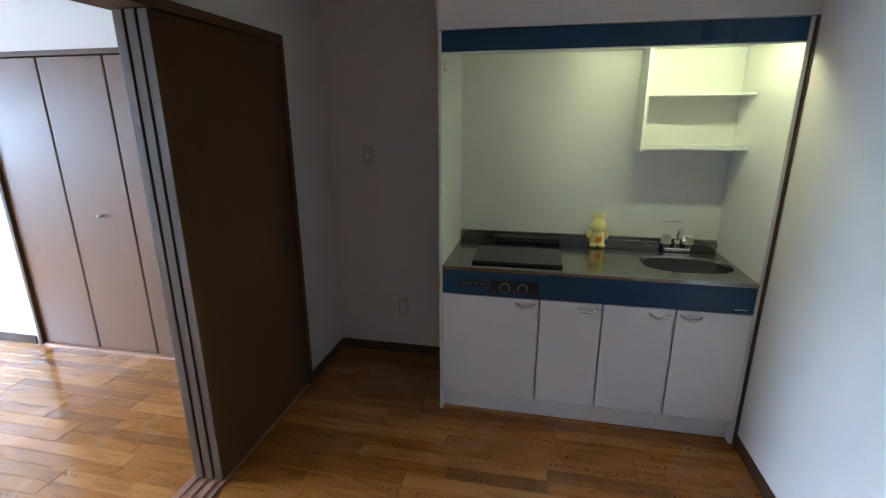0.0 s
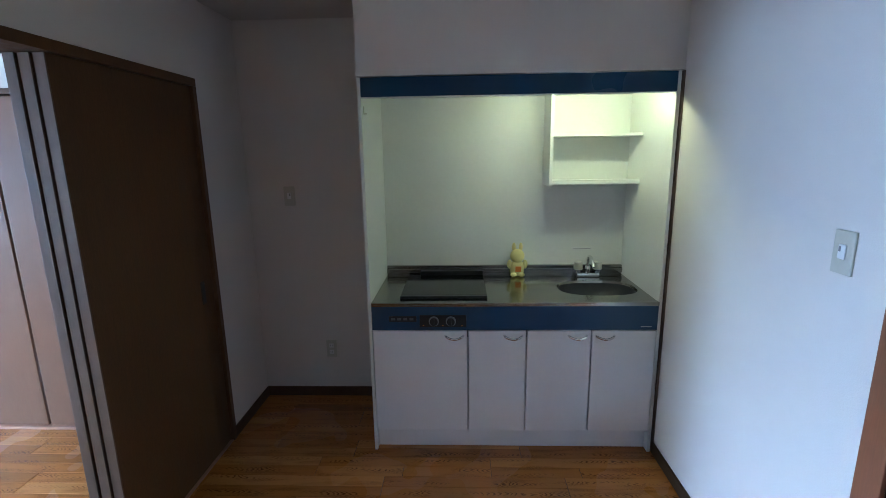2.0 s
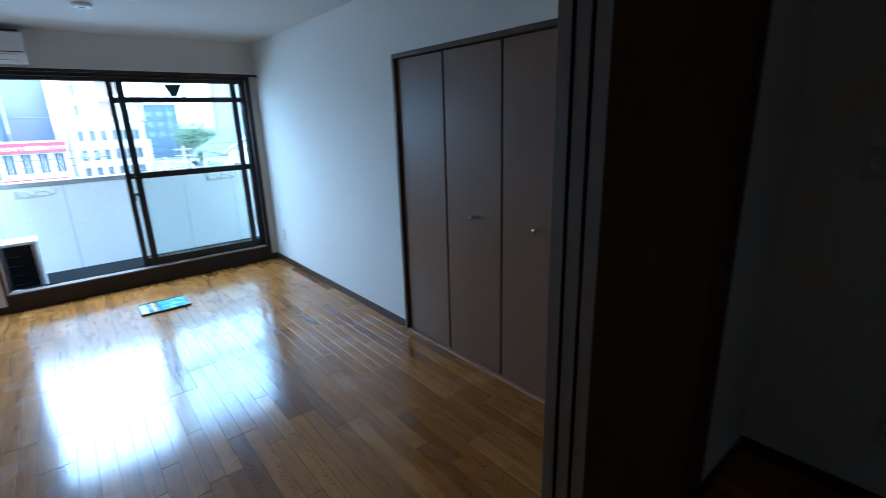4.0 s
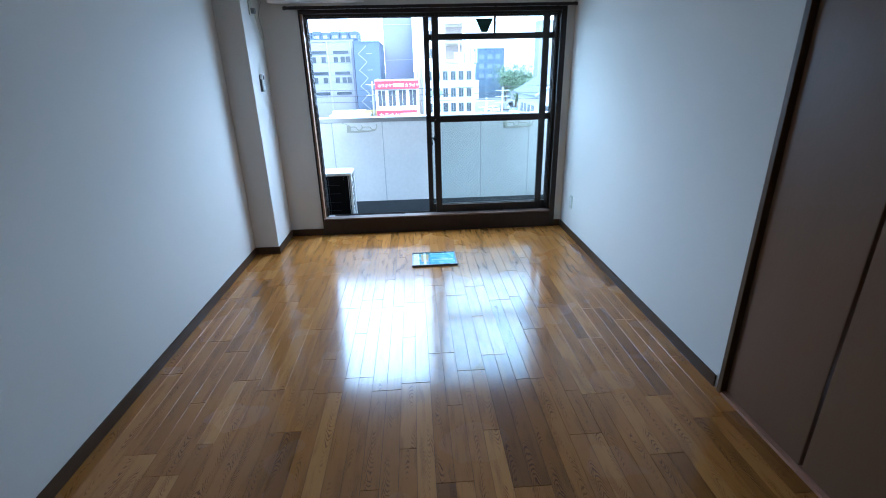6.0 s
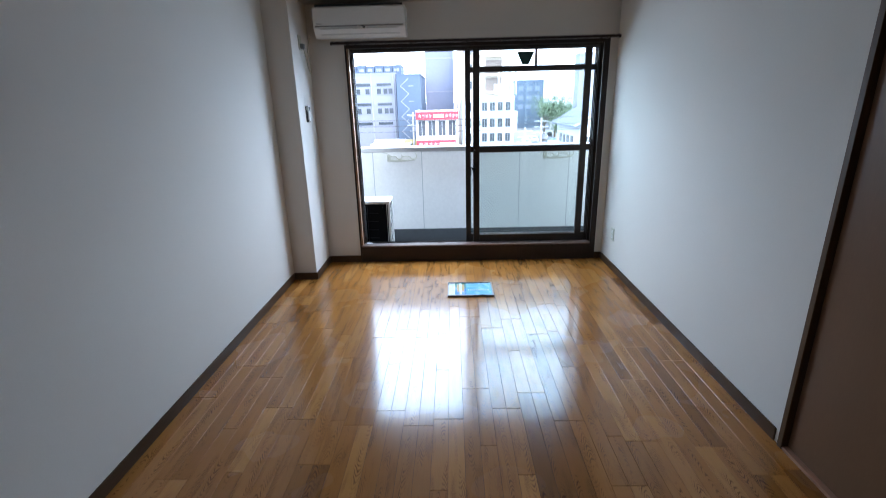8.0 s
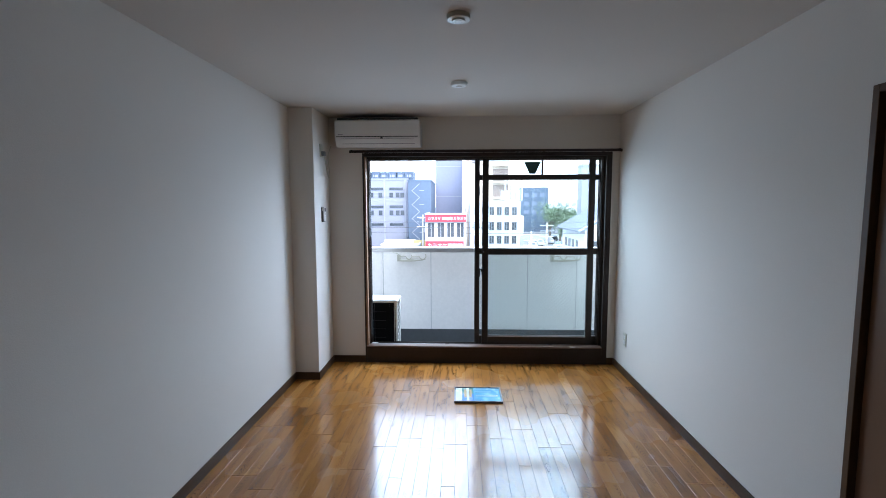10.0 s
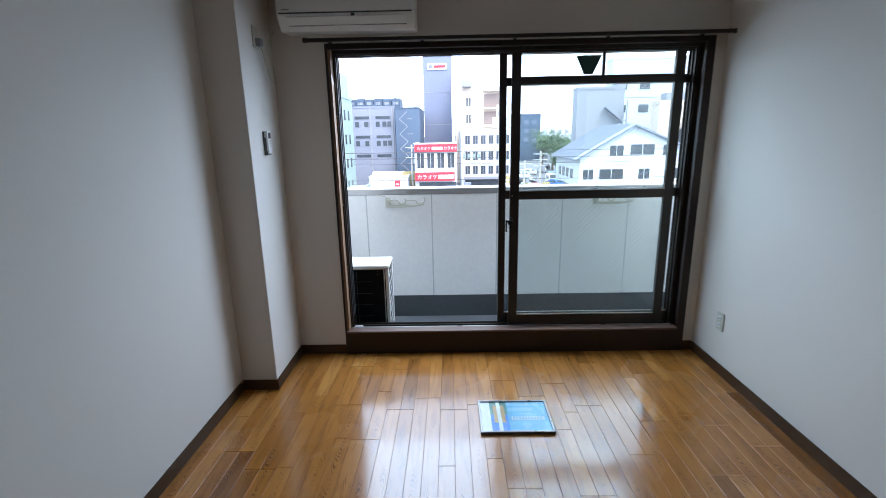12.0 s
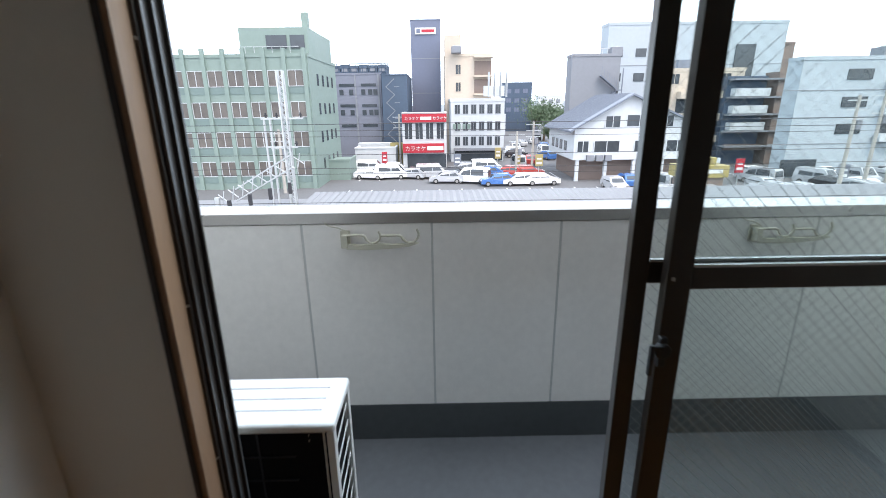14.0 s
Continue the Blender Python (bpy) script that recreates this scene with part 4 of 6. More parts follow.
# open shelf in the recess
sh = empty("kitchen_shelf", (1.24, 0.47, 1.425), "cream open wall shelf with two boards over the sink", "shelf")
box("side", 0.982, 1.0, 0.365, 0.574, 1.412, 1.924, CREAM, 0.001, sh)
box("bottom_board", 1.0, 1.4845, 0.366, 0.574, 1.424, 1.440, CREAM, 0.001, sh)
box("middle_board", 1.0, 1.4845, 0.366, 0.574, 1.686, 1.702, CREAM, 0.001, sh)
box("back", 1.0, 1.4845, 0.568, 0.5745, 1.44, 1.924, CREAM, 0, sh)
box("lip", 1.0, 1.4845, 0.366, 0.374, 1.440, 1.448, CREAM, 0.001, sh)

nl = empty("kitchen_lamp", (1.12, 0.10, 1.90), "slim fluorescent tube lamp behind the blue upper band", "lamp")
box("housing", 0.80, 1.44, 0.035, 0.085, 1.913, 1.924, WHITEPL, 0.003, nl)
bm = bmesh.new()
add_cyl(bm, (1.12, 0.06, 1.901), 0.011, 0.58, "x", 16)
tagged(shape("tube", bm, TUBE, (1.12, 0.06, 1.901), nl, True), "glowing fluorescent tube")


def faucet():
    x, y, z = 1.259, 0.502, 0.854
    e = empty("faucet", (x, y, z), "chrome two-handle mixer tap with white knobs behind the sink", "faucet")
    boxes("base", [(x - 0.068, x + 0.068, y - 0.022, y + 0.022, z, z + 0.022)], CHROME, e, bevel=0.006)
    for s in (-1, 1):
        bm = bmesh.new()
        add_cyl(bm, (x + s * 0.058, y, z + 0.032), 0.016, 0.022, "z", 24)
        add_cyl(bm, (x + s * 0.058, y, z + 0.066), 0.027, 0.050, "z", 28, 0.025, 1, 0.005)
        shape("knob", bm, [CHROME, IVORY], (x + s * 0.058, y, z + 0.02), e)
    wire("spout", [(x, y, z + 0.02), (x, y, z + 0.09), (x, y - 0.005, z + 0.125), (x, y - 0.05, z + 0.135), (x, y - 0.11, z + 0.105), (x, y - 0.125, z + 0.085)], 0.0095, CHROME, e)
    bm = bmesh.new()
    add_cyl(bm, (x, y, z + 0.04), 0.016, 0.05, "z", 24, None, 0, 0.003)
    shape("collar", bm, CHROME, (x, y, z + 0.02), e, True)


faucet()
box_label = tagged(box("notice_strip", 1.175, 1.300, 0.5725, 0.575, 1.000, 1.022, WHITEPL, 0.0008), "small white notice strip stuck on the kitchen back panel", "notice")
each("letter_bar", [(1.185, 1.29, 0.5718, 0.5725, 1.009, 1.0125)], GREYPL, box_label)


def figurine():
    """A plain yellow vinyl rabbit-shaped money box, without a face."""
    x, y, z = 0.832, 0.530, 0.854
    e = empty("figurine", (x, y, z), "small yellow vinyl rabbit-shaped figurine standing on the worktop", "figurine")

    def ball(name, c, s, m):
        bm = bmesh.new()
        bmesh.ops.create_uvsphere(bm, u_segments=24, v_segments=16, radius=1.0, matrix=Matrix.Translation(c) @ Matrix.Diagonal((*s, 1)))
        shape(name, bm, m, c, e, True)
    bm = bmesh.new()
    add_box(bm, x - 0.041, x + 0.041, y - 0.038, y + 0.02, z, z + 0.095, 0.026, 0, 4)
    shape("body", bm, YELLOW, (x, y, z), e, True)
    ball("head", (x, y - 0.010, z + 0.126), (0.044, 0.038, 0.044), YELLOW)
    for s in (-1, 1):
        ball("ear", (x + s * 0.021, y - 0.004, z + 0.180), (0.012, 0.010, 0.028), YELLOW)
        ball("arm", (x + s * 0.047, y - 0.014, z + 0.075), (0.016, 0.014, 0.028), YELLOW)
        ball("foot", (x + s * 0.024, y - 0.036, z + 0.014), (0.020, 0.018, 0.013), YELLOW)
    tagged(box("chest_print", x - 0.014, x + 0.022, y - 0.0395, y - 0.038, z + 0.032, z + 0.066, ORANGE, 0.0005, e), "orange print on the chest")


figurine()
hk = tagged(boxes("cup_hook", [(0.0172, 0.020, 0.045, 0.055, 1.795, 1.835), (0.020, 0.032, 0.047, 0.053, 1.797, 1.803)], IVORY), "small cream hook on the kitchen side panel", "hook")

# ---- the town beyond the balcony ----
indoors = set(bpy.data.objects)
GZ = -7.5
ASPHALT = mat("asphalt", (0.115, 0.118, 0.124), 0.85, grain=3, vary=0.14, patch=0.08)
GREENWALL = mat("sea_green_tile_wall", (0.185, 0.250, 0.225), 0.6, grain=2, vary=0.07, patch=0.2)
GREENDARK = mat("deep_green_spandrel", (0.140, 0.200, 0.190), 0.6, grain=2, vary=0.07, patch=0.2)
GREYWALL = mat("mauve_grey_cladding", (0.165, 0.178, 0.220), 0.6, grain=2, vary=0.06, patch=0.2)
NAVYWALL = mat("dark_slate_cladding", (0.050, 0.078, 0.118), 0.5, grain=2, vary=0.12, patch=0.3)
TOWERWALL = mat("blue_grey_tower", (0.125, 0.145, 0.205), 0.6, grain=2, vary=0.05, patch=0.2)
BEIGEWALL = mat("cream_render", (0.49, 0.415, 0.345), 0.8, grain=2, vary=0.06, patch=0.3)
WHITEWALL = mat("white_render", (0.50, 0.525, 0.545), 0.8, grain=2, vary=0.06, patch=0.3)
PALEBLUE = mat("pale_blue_grey_render", (0.36, 0.405, 0.440), 0.8, grain=2, vary=0.05, patch=0.3)
LIGHTGREY = mat("light_grey_render", (0.205, 0.217, 0.240), 0.8, grain=2, vary=0.06, patch=0.3)
BROWNWALL = mat("brown_tile_wall", (0.2, 0.15, 0.13), 0.7, grain=2, vary=0.08, patch=0.4)
ROOFBLUE = mat("blue_grey_metal_roof", (0.155, 0.180, 0.222), 0.5, grain=2, vary=0.06, patch=0.4)
# window glass, and also the shade inside the flats' balconies
WINDARK = mat("dark_glass_and_shade", (0.05, 0.06, 0.07), 0.15, grain=1, vary=0.3, patch=0.2)
WINBLIND = mat("blinds_behind_glass", (0.12, 0.105, 0.095), 0.4, grain=1.5, vary=0.3, patch=0.3)
REDSIGN = mat("red_sign", (0.42, 0.02, 0.035), 0.5, grain=2, vary=0.05, patch=0.5)
SIGNWHITE = mat("sign_white", (0.6, 0.6, 0.6), 0.5)
YELLOWP = mat("yellow_paint", (0.34, 0.27, 0.11), 0.5, grain=3, vary=0.1, patch=0.5)
TIN = mat("corrugated_white_roof", (0.165, 0.170, 0.182), 0.5, grain=3, vary=0.10, patch=0.3)
STEELPOLE = mat("galvanised_steel", (0.45, 0.47, 0.48), 0.5, metal=0.3, grain=8, vary=0.1, patch=1)
CONCRETE = mat("concrete_pole", (0.36, 0.34, 0.31), 0.8, grain=6, vary=0.1, patch=1)
CABLE = mat("black_cable", (0.03, 0.03, 0.035), 0.6)
LEAF = mat("leaves", (0.085, 0.135, 0.075), 0.6, grain=1.5, vary=0.45, patch=0.3)
BARK = mat("bark", (0.12, 0.085, 0.06), 0.9, grain=10, vary=0.3, patch=2)
MARKING = mat("white_road_paint", (0.6, 0.6, 0.6), 0.7, grain=3, vary=0.12, patch=0.4)

setting(box("ground", -2500, 300, -2000, 2000, GZ - 1, GZ, ASPHALT), "grey asphalt town ground")


def house(label, x, depth, y0, y1, z1, wall, rows=(), pitch=2.4, win=(1.4, 1.5), margin=1.0, panes=WINDARK, band=None, roofline=0.5, z0=GZ, ribs=None, sills=None):
    """A flat-roofed block whose street face looks east. rows: heights of the window sills."""
    e = empty("building", (x - depth / 2, (y0 + y1) / 2, z0), label, "building")
    boxes("wall", [(x - depth, x, y0, y1, z0, z1)], wall, e)
    boxes("roof_parapet", [(x - 0.3, x + 0.08, y0 - 0.08, y1 + 0.08, z1, z1 + roofline), (x - depth, x - 0.3, y0 - 0.08, y0 + 0.25, z1, z1 + roofline), (x - depth, x - 0.3, y1 - 0.25, y1 + 0.08, z1, z1 + roofline)], wall, e)
    n = max(1, int((y1 - y0 - 2 * margin) / pitch + 0.01)) if rows else 0
    if n:
        w, h = win
        bm = bmesh.new()
        add_box(bm, 0.01, 0.03, -w / 2, w / 2, 0, h, 0, 0)
        for a in ((-w / 2 - 0.07, -w / 2, -0.07, h + 0.07), (w / 2, w / 2 + 0.07, -0.07, h + 0.07), (-w / 2, w / 2, -0.07, 0), (-w / 2, w / 2, h, h + 0.07), (-0.03, 0.03, 0, h)):
            add_box(bm, 0.0, 0.09, *a, 0, 1)
        me = mesh_of("window", bm, [panes, sills or wall])
        step = (y1 - y0 - 2 * margin) / n
        for z in rows:
            for k in range(n):
                ob = new("window", me)
                place(ob, (x, y0 + margin + step * (k + 0.5), z), e)
        if ribs:
            each("pilaster", [(x, x + 0.3, y0 + margin + step * k - 0.22, y0 + margin + step * k + 0.22, z0, z1 + 0.9) for k in range(n + 1)], ribs, e)
    if band:
        each("spandrel", [(x, x + 0.05, y0, y1, z - 0.85, z - 0.15) for z in rows], band, e)
    return e


g = house("sea-green tiled office block with ribs and rows of windows", -60, 14.5, -70, -15.9, 7.1, GREENWALL, (4.1, 0.75, -2.55, -5.9), 2.2, (1.65, 1.6), 0.35, WINBLIND, GREENDARK, 0.35, ribs=GREENWALL, sills=WHITEWALL)
each("penthouse", [(-73, -61.5, -23.7, -16.0, 7.1, 10.3), (-61.45, -61.4, -20.7, -18.4, 8.1, 9.5, 1), (-61.45, -61.4, -18.0, -16.4, 8.1, 9.5, 1), (-63.5, -62.8, -16.9, -16.2, 10.3, 12.0)], [GREENWALL, WINDARK], g)
each("side_window", [(-72.0 + 2.6 * k, -71.3 + 2.6 * k, -15.9, -15.84, z, z + 1.3) for k in (0, 1, 2, 3) for z in (4.2, 0.9, -2.4, -5.6)], WINDARK, g)
boxes("roof_rail", [(-61, -60.95, -26 + k, -25.95 + k, 7.6, 8.3) for k in range(9)] + [(-61, -60.95, -26, -17, 8.25, 8.3)], STEELPOLE, g)

g = house("mauve-grey commercial block with slit windows", -90, 20, -20.2, -11.3, 6.9, GREYWALL, (), roofline=0.3)
each("slit_window", [(-90, -89.9, a, a + 2.6, z, z + 0.45) for a in (-18.6, -14.8) for z in (5.0, 1.6, -1.8)] + [(-90, -89.9, a, a + 0.7, z - 1.4, z - 0.5) for a in (-18.6, -16.9, -14.8, -13.6, -12.7) for z in (5.0, 1.6)], WINDARK, g)
each("joint_strip", [(-90, -89.85, a, a + 0.25, GZ, 6.9) for a in (-15.9, -11.9)], LIGHTGREY, g)
each("roof_plant", [(-97, -91.2, -20.0 + 1.62 * k, -18.5 + 1.62 * k, 6.9, 8.5 + 0.1 * (k % 2)) for k in range(6)] + [(-91.2, -91.1, -20.1, -10.2, z, z + 0.12) for z in (7.3, 8.0, 8.7)] + [(-91.2, -91.1, -20.1 + 1.1 * k, -20.0 + 1.1 * k, 6.9, 8.8) for k in range(10)], NAVYWALL, g)
each("plant_louvre", [(-91.19, -91.15, -19.7 + 1.62 * k, -18.8 + 1.62 * k, 7.5, 8.0) for k in range(6)], LIGHTGREY, g)
boxes("low_annex", [(-86, -84, -15, -9.5, GZ, -4.2)], WHITEWALL, g)
g = house("dark slate tower block with white zigzag lines", -88, 16, -11.0, -6.7, 6.6, NAVYWALL, (), roofline=0.2)
bm = bmesh.new()
for k in range(4):
    for s in (-1, 1):
        bmesh.ops.create_cube(bm, size=1, matrix=pose(-87.97, -9.1 + 0.9 * s * 0 - 0.5, 4.8 - 2.6 * k + 0.62 * s, 42 * s, 0, 0) @ Matrix.Diagonal((0.06, 2.0, 0.12, 1)))
    add_box(bm, -88.0, -87.94, -8.9, -8.0, 4.75 - 2.6 * k, 4.87 - 2.6 * k)
shape("zigzag", bm, LIGHTGREY, (-88, -9, 0), g)
g = house("tall windowless blue-grey tower with a red sign", -105, 12, -6.7, -0.8, 17.7, TOWERWALL, (), roofline=0.1)
boxes("sign", [(-104.95, -104.8, -5.8, -1.7, 15.1, 16.3, 0), (-104.8, -104.75, -4.5, -2.0, 15.45, 15.95, 1), (-104.8, -104.75, -5.5, -4.8, 15.35, 16.05, 2)], [SIGNWHITE, REDSIGN, TOWERWALL], g)
each("joint", [(-105, -104.95, -6.7, -0.8, z, z + 0.12) for z in (10.6, 4.0)], LIGHTGREY, g)
g = house("cream rendered block with balconies", -97, 12, -0.1, 8.6, 10.2, BEIGEWALL, (7.2, 4.1), 3.4, (0.9, 1.6), 0.6)
each("penthouse", [(-104, -98, -0.1, 2.9, 10.7, 14.0)], BEIGEWALL, g)
each("balcony", [(-97, -95.6, 5.2, 8.8, z, z + 0.25) for z in (9.9, 6.6, 3.4)] + [(-96.98, -96.9, 5.4, 8.5, z, z + 2.4, 1) for z in (7.0, 3.8)], [BEIGEWALL, BROWNWALL], g)
each("roof_mast", [(-99, -98.9, 3.5 + k, 3.6 + k, 10.2, 12.0 + 0.4 * (k % 2)) for k in range(4)], STEELPOLE, g)
g = house("white office block with a grid of dark windows", -84, 14, 0.6, 9.4, 2.2, WHITEWALL, (0.35, -2.35, -4.75), 1.15, (0.75, 1.35), 0.4, WINDARK, roofline=0.5, sills=LIGHTGREY)
each("stair_post", [(-80.2, -78.5, 6.2 + 0.9 * k, 6.3 + 0.9 * k, 2.8, 6.4) for k in range(4)] + [(-84, -83.8, 5.9, 9.3, 3.0, 4.6, 1)], [WHITEWALL, WHITEWALL], g)
each("shop_front", [(-83.9, -83.2, 1.0, 9.6, -5.6, -5.2), (-84, -83.85, 1.2, 9.2, GZ + 0.2, -5.7, 1)], [LIGHTGREY, WINDARK], g)
each("window_sign", [(-83.9, -83.86, 0.9 + 0.8 * k, 1.4 + 0.8 * k, -2.1, -1.3) for k in range(4)], GREENWALL, g)

kb = house("white two-storey entertainment hall with red signs", -76.5, 8, -6.95, -0.3, 0.65, WHITEWALL, (-3.1,), 1.3, (1.08, 2.3), 0.15, WINDARK, roofline=0.1)
each("sign_board", [(-76.3, -76.0, -6.9, -0.3, -0.65, 0.55), (-76.3, -76.0, -6.9, -0.7, -5.1, -3.75)], REDSIGN, kb)
each("sign_bar", [(-76.0, -75.95, -4.2, -2.55, -0.3, 0.15), (-76.0, -75.95, -3.25, -0.8, -4.75, -4.15)], SIGNWHITE, kb)
each("shop_front", [(-76.45, -76.4, -6.3, -0.4, GZ + 0.1, -5.3)], WINDARK, kb)


def letters(body, size, y, z, x, parent):
    c = bpy.data.curves.new("sign_letters", "FONT")
    c.body, c.size, c.extrude = body, size, 0.03
    c.materials.append(SIGNWHITE)
    ob = new("sign_letters", c)
    ob.rotation_euler = (radians(90), 0, radians(90))
    return place(ob, (x, y, z), parent)


letters("カラオケ", 0.55, -6.55, -0.28, -75.97, kb)
letters("カラオケ", 0.55, -2.4, -0.28, -75.97, kb)
letters("カラオケ", 0.80, -6.6, -4.75, -75.97, kb)

house("distant dark blue block", -170, 5, 20.5, 30.5, 8.0, NAVYWALL, (5.0, 2.0, -1.0), 2.6, (1.6, 1.4), 0.8, TOWERWALL)
house("distant white block of flats", -195, 5, 38, 48, 4.0, WHITEWALL, (1.6, -1.2), 2.4, (1.5, 1.4), 0.8, LIGHTGREY)
g = house("light grey block with an outside stair", -85, 3, 20.3, 28.2, 8.9, LIGHTGREY, (), roofline=0.4)
boxes("roof_rail", [(-86, -85.9, 23 + 0.8 * k, 23.1 + 0.8 * k, 9.2, 10.2) for k in range(8)] + [(-86, -85.9, 23, 28.7, 10.1, 10.2)], STEELPOLE, g)
bm = bmesh.new()
for k in range(3):
    bmesh.ops.create_cube(bm, size=1, matrix=pose(-84.4, 26.2, 4.9 - 2.5 * k, 38 if k % 2 else -38, 0, 0) @ Matrix.Diagonal((0.9, 3.4, 0.18, 1)))
    add_box(bm, -84.9, -83.9, 27.3 if k % 2 == 0 else 24.5, 28.5 if k % 2 == 0 else 25.7, 3.6 - 2.5 * k, 3.75 - 2.5 * k)
add_box(bm, -84.0, -83.85, 28.3, 28.45, GZ, 7.0)
for k in range(3):
    for s in range(8):
        add_box(bm, -83.95, -83.9, 24.9 + 0.42 * s, 24.95 + 0.42 * s, 3.7 - 2.5 * k + (0.33 * s if k % 2 else 2.4 - 0.33 * s), 4.9 - 2.5 * k + (0.33 * s if k % 2 else 2.4 - 0.33 * s))
shape("outside_stair", bm, ROOFBLUE, (-84.4, 27.3, 0), g)
g = house("tall pale blue-white block of flats", -100, 4, 31.0, 65.0, 15.6, PALEBLUE, (), roofline=0.5)
each("small_window", [(-100, -99.9, a, a + 2.0, z, z + 1.5) for a in (32.0, 36.5) for z in (10.0, 5.6, 1.2)] + [(-99.9, -99.8, 55.6, 59.4, 5.5, 12.0), (-100, -99.9, 48, 48.6, 8, 11)], WINDARK, g)
each("joint", [(-100, -99.94, 31.0, 65.0, z, z + 0.12) for z in (8.4, 2.0)], LIGHTGREY, g)
g = house("cream and grey flats with deep balconies", -78, 3, 31.2, 44.4, 6.0, BEIGEWALL, (4.3,), 3.2, (1.4, 1.4), 0.8)
each("balcony", [(-78, -76.6, 34.5, 44.4, z, z + 1.0) for z in (2.2, -1.0, -4.2)], BEIGEWALL, g)
# dark sheets on the wall: shade of the deep balconies, as colour
each("balcony_shade", [(-77.98, -77.9, 34.6, 44.2, z, z + 2.0) for z in (0.1, -3.1, -6.4)], WINDARK, g)
boxes("roof_tank", [(-84, -82, 36.2, 38.0, 6.4, 8.0)], ROOFBLUE, g)
g = house("narrow dark flats with white balcony fronts", -76, 3, 40.8, 46.6, 4.7, NAVYWALL, (), roofline=0.5)
each("balcony_front", [(-76, -74.8, 41.5, 46.6, z, z + 1.1) for z in (2.4, 0.0, -2.4)], WHITEWALL, g)
each("balcony_slab", [(-76, -74.6, 41.0, 48.8, z, z + 0.25) for z in (4.6, 2.1, -0.3, -2.7, -4.9)], LIGHTGREY, g)
boxes("shop_sign", [(-75.9, -75.6, 41.5, 47.5, -5.4, -4.5)], BROWNWALL, g)
house("tall brown tiled block", -107, 3, 65.5, 72.0, 12.6, BROWNWALL, (9.0, 5.0, 1.0), 3.5, (1.2, 1.3), 1.0)
house("brown tiled tower beside the flats", -75, 3, 47.6, 53.5, 5.4, BROWNWALL, (), roofline=0.3)
g = house("long white block of flats with recessed balconies", -62, 2.5, 41.0, 80, 6.2, PALEBLUE, (), roofline=0.4)
# recesses are flat dark sheets, their shade put into the colour
each("dark_recess", [(-62, -61.9, a, a + 3.0, z, z + 1.2) for a in (46.5, 51.5, 56.5, 62) for z in (4.0, 0.9, -2.2)] + [(-62, -61.9, 40.6, 45.0, GZ + 0.2, -5.2)], WINDARK, g)
each("balcony_front", [(-61.9, -61.0, a - 0.2, a + 3.2, z - 0.9, z) for a in (51.5, 56.5, 62) for z in (4.0, 0.9, -2.2)], WHITEWALL, g)
each("joint", [(-62, -61.95, 38.6, 80, z, z + 0.1) for z in (2.8, -0.3, -3.4)], LIGHTGREY, g)


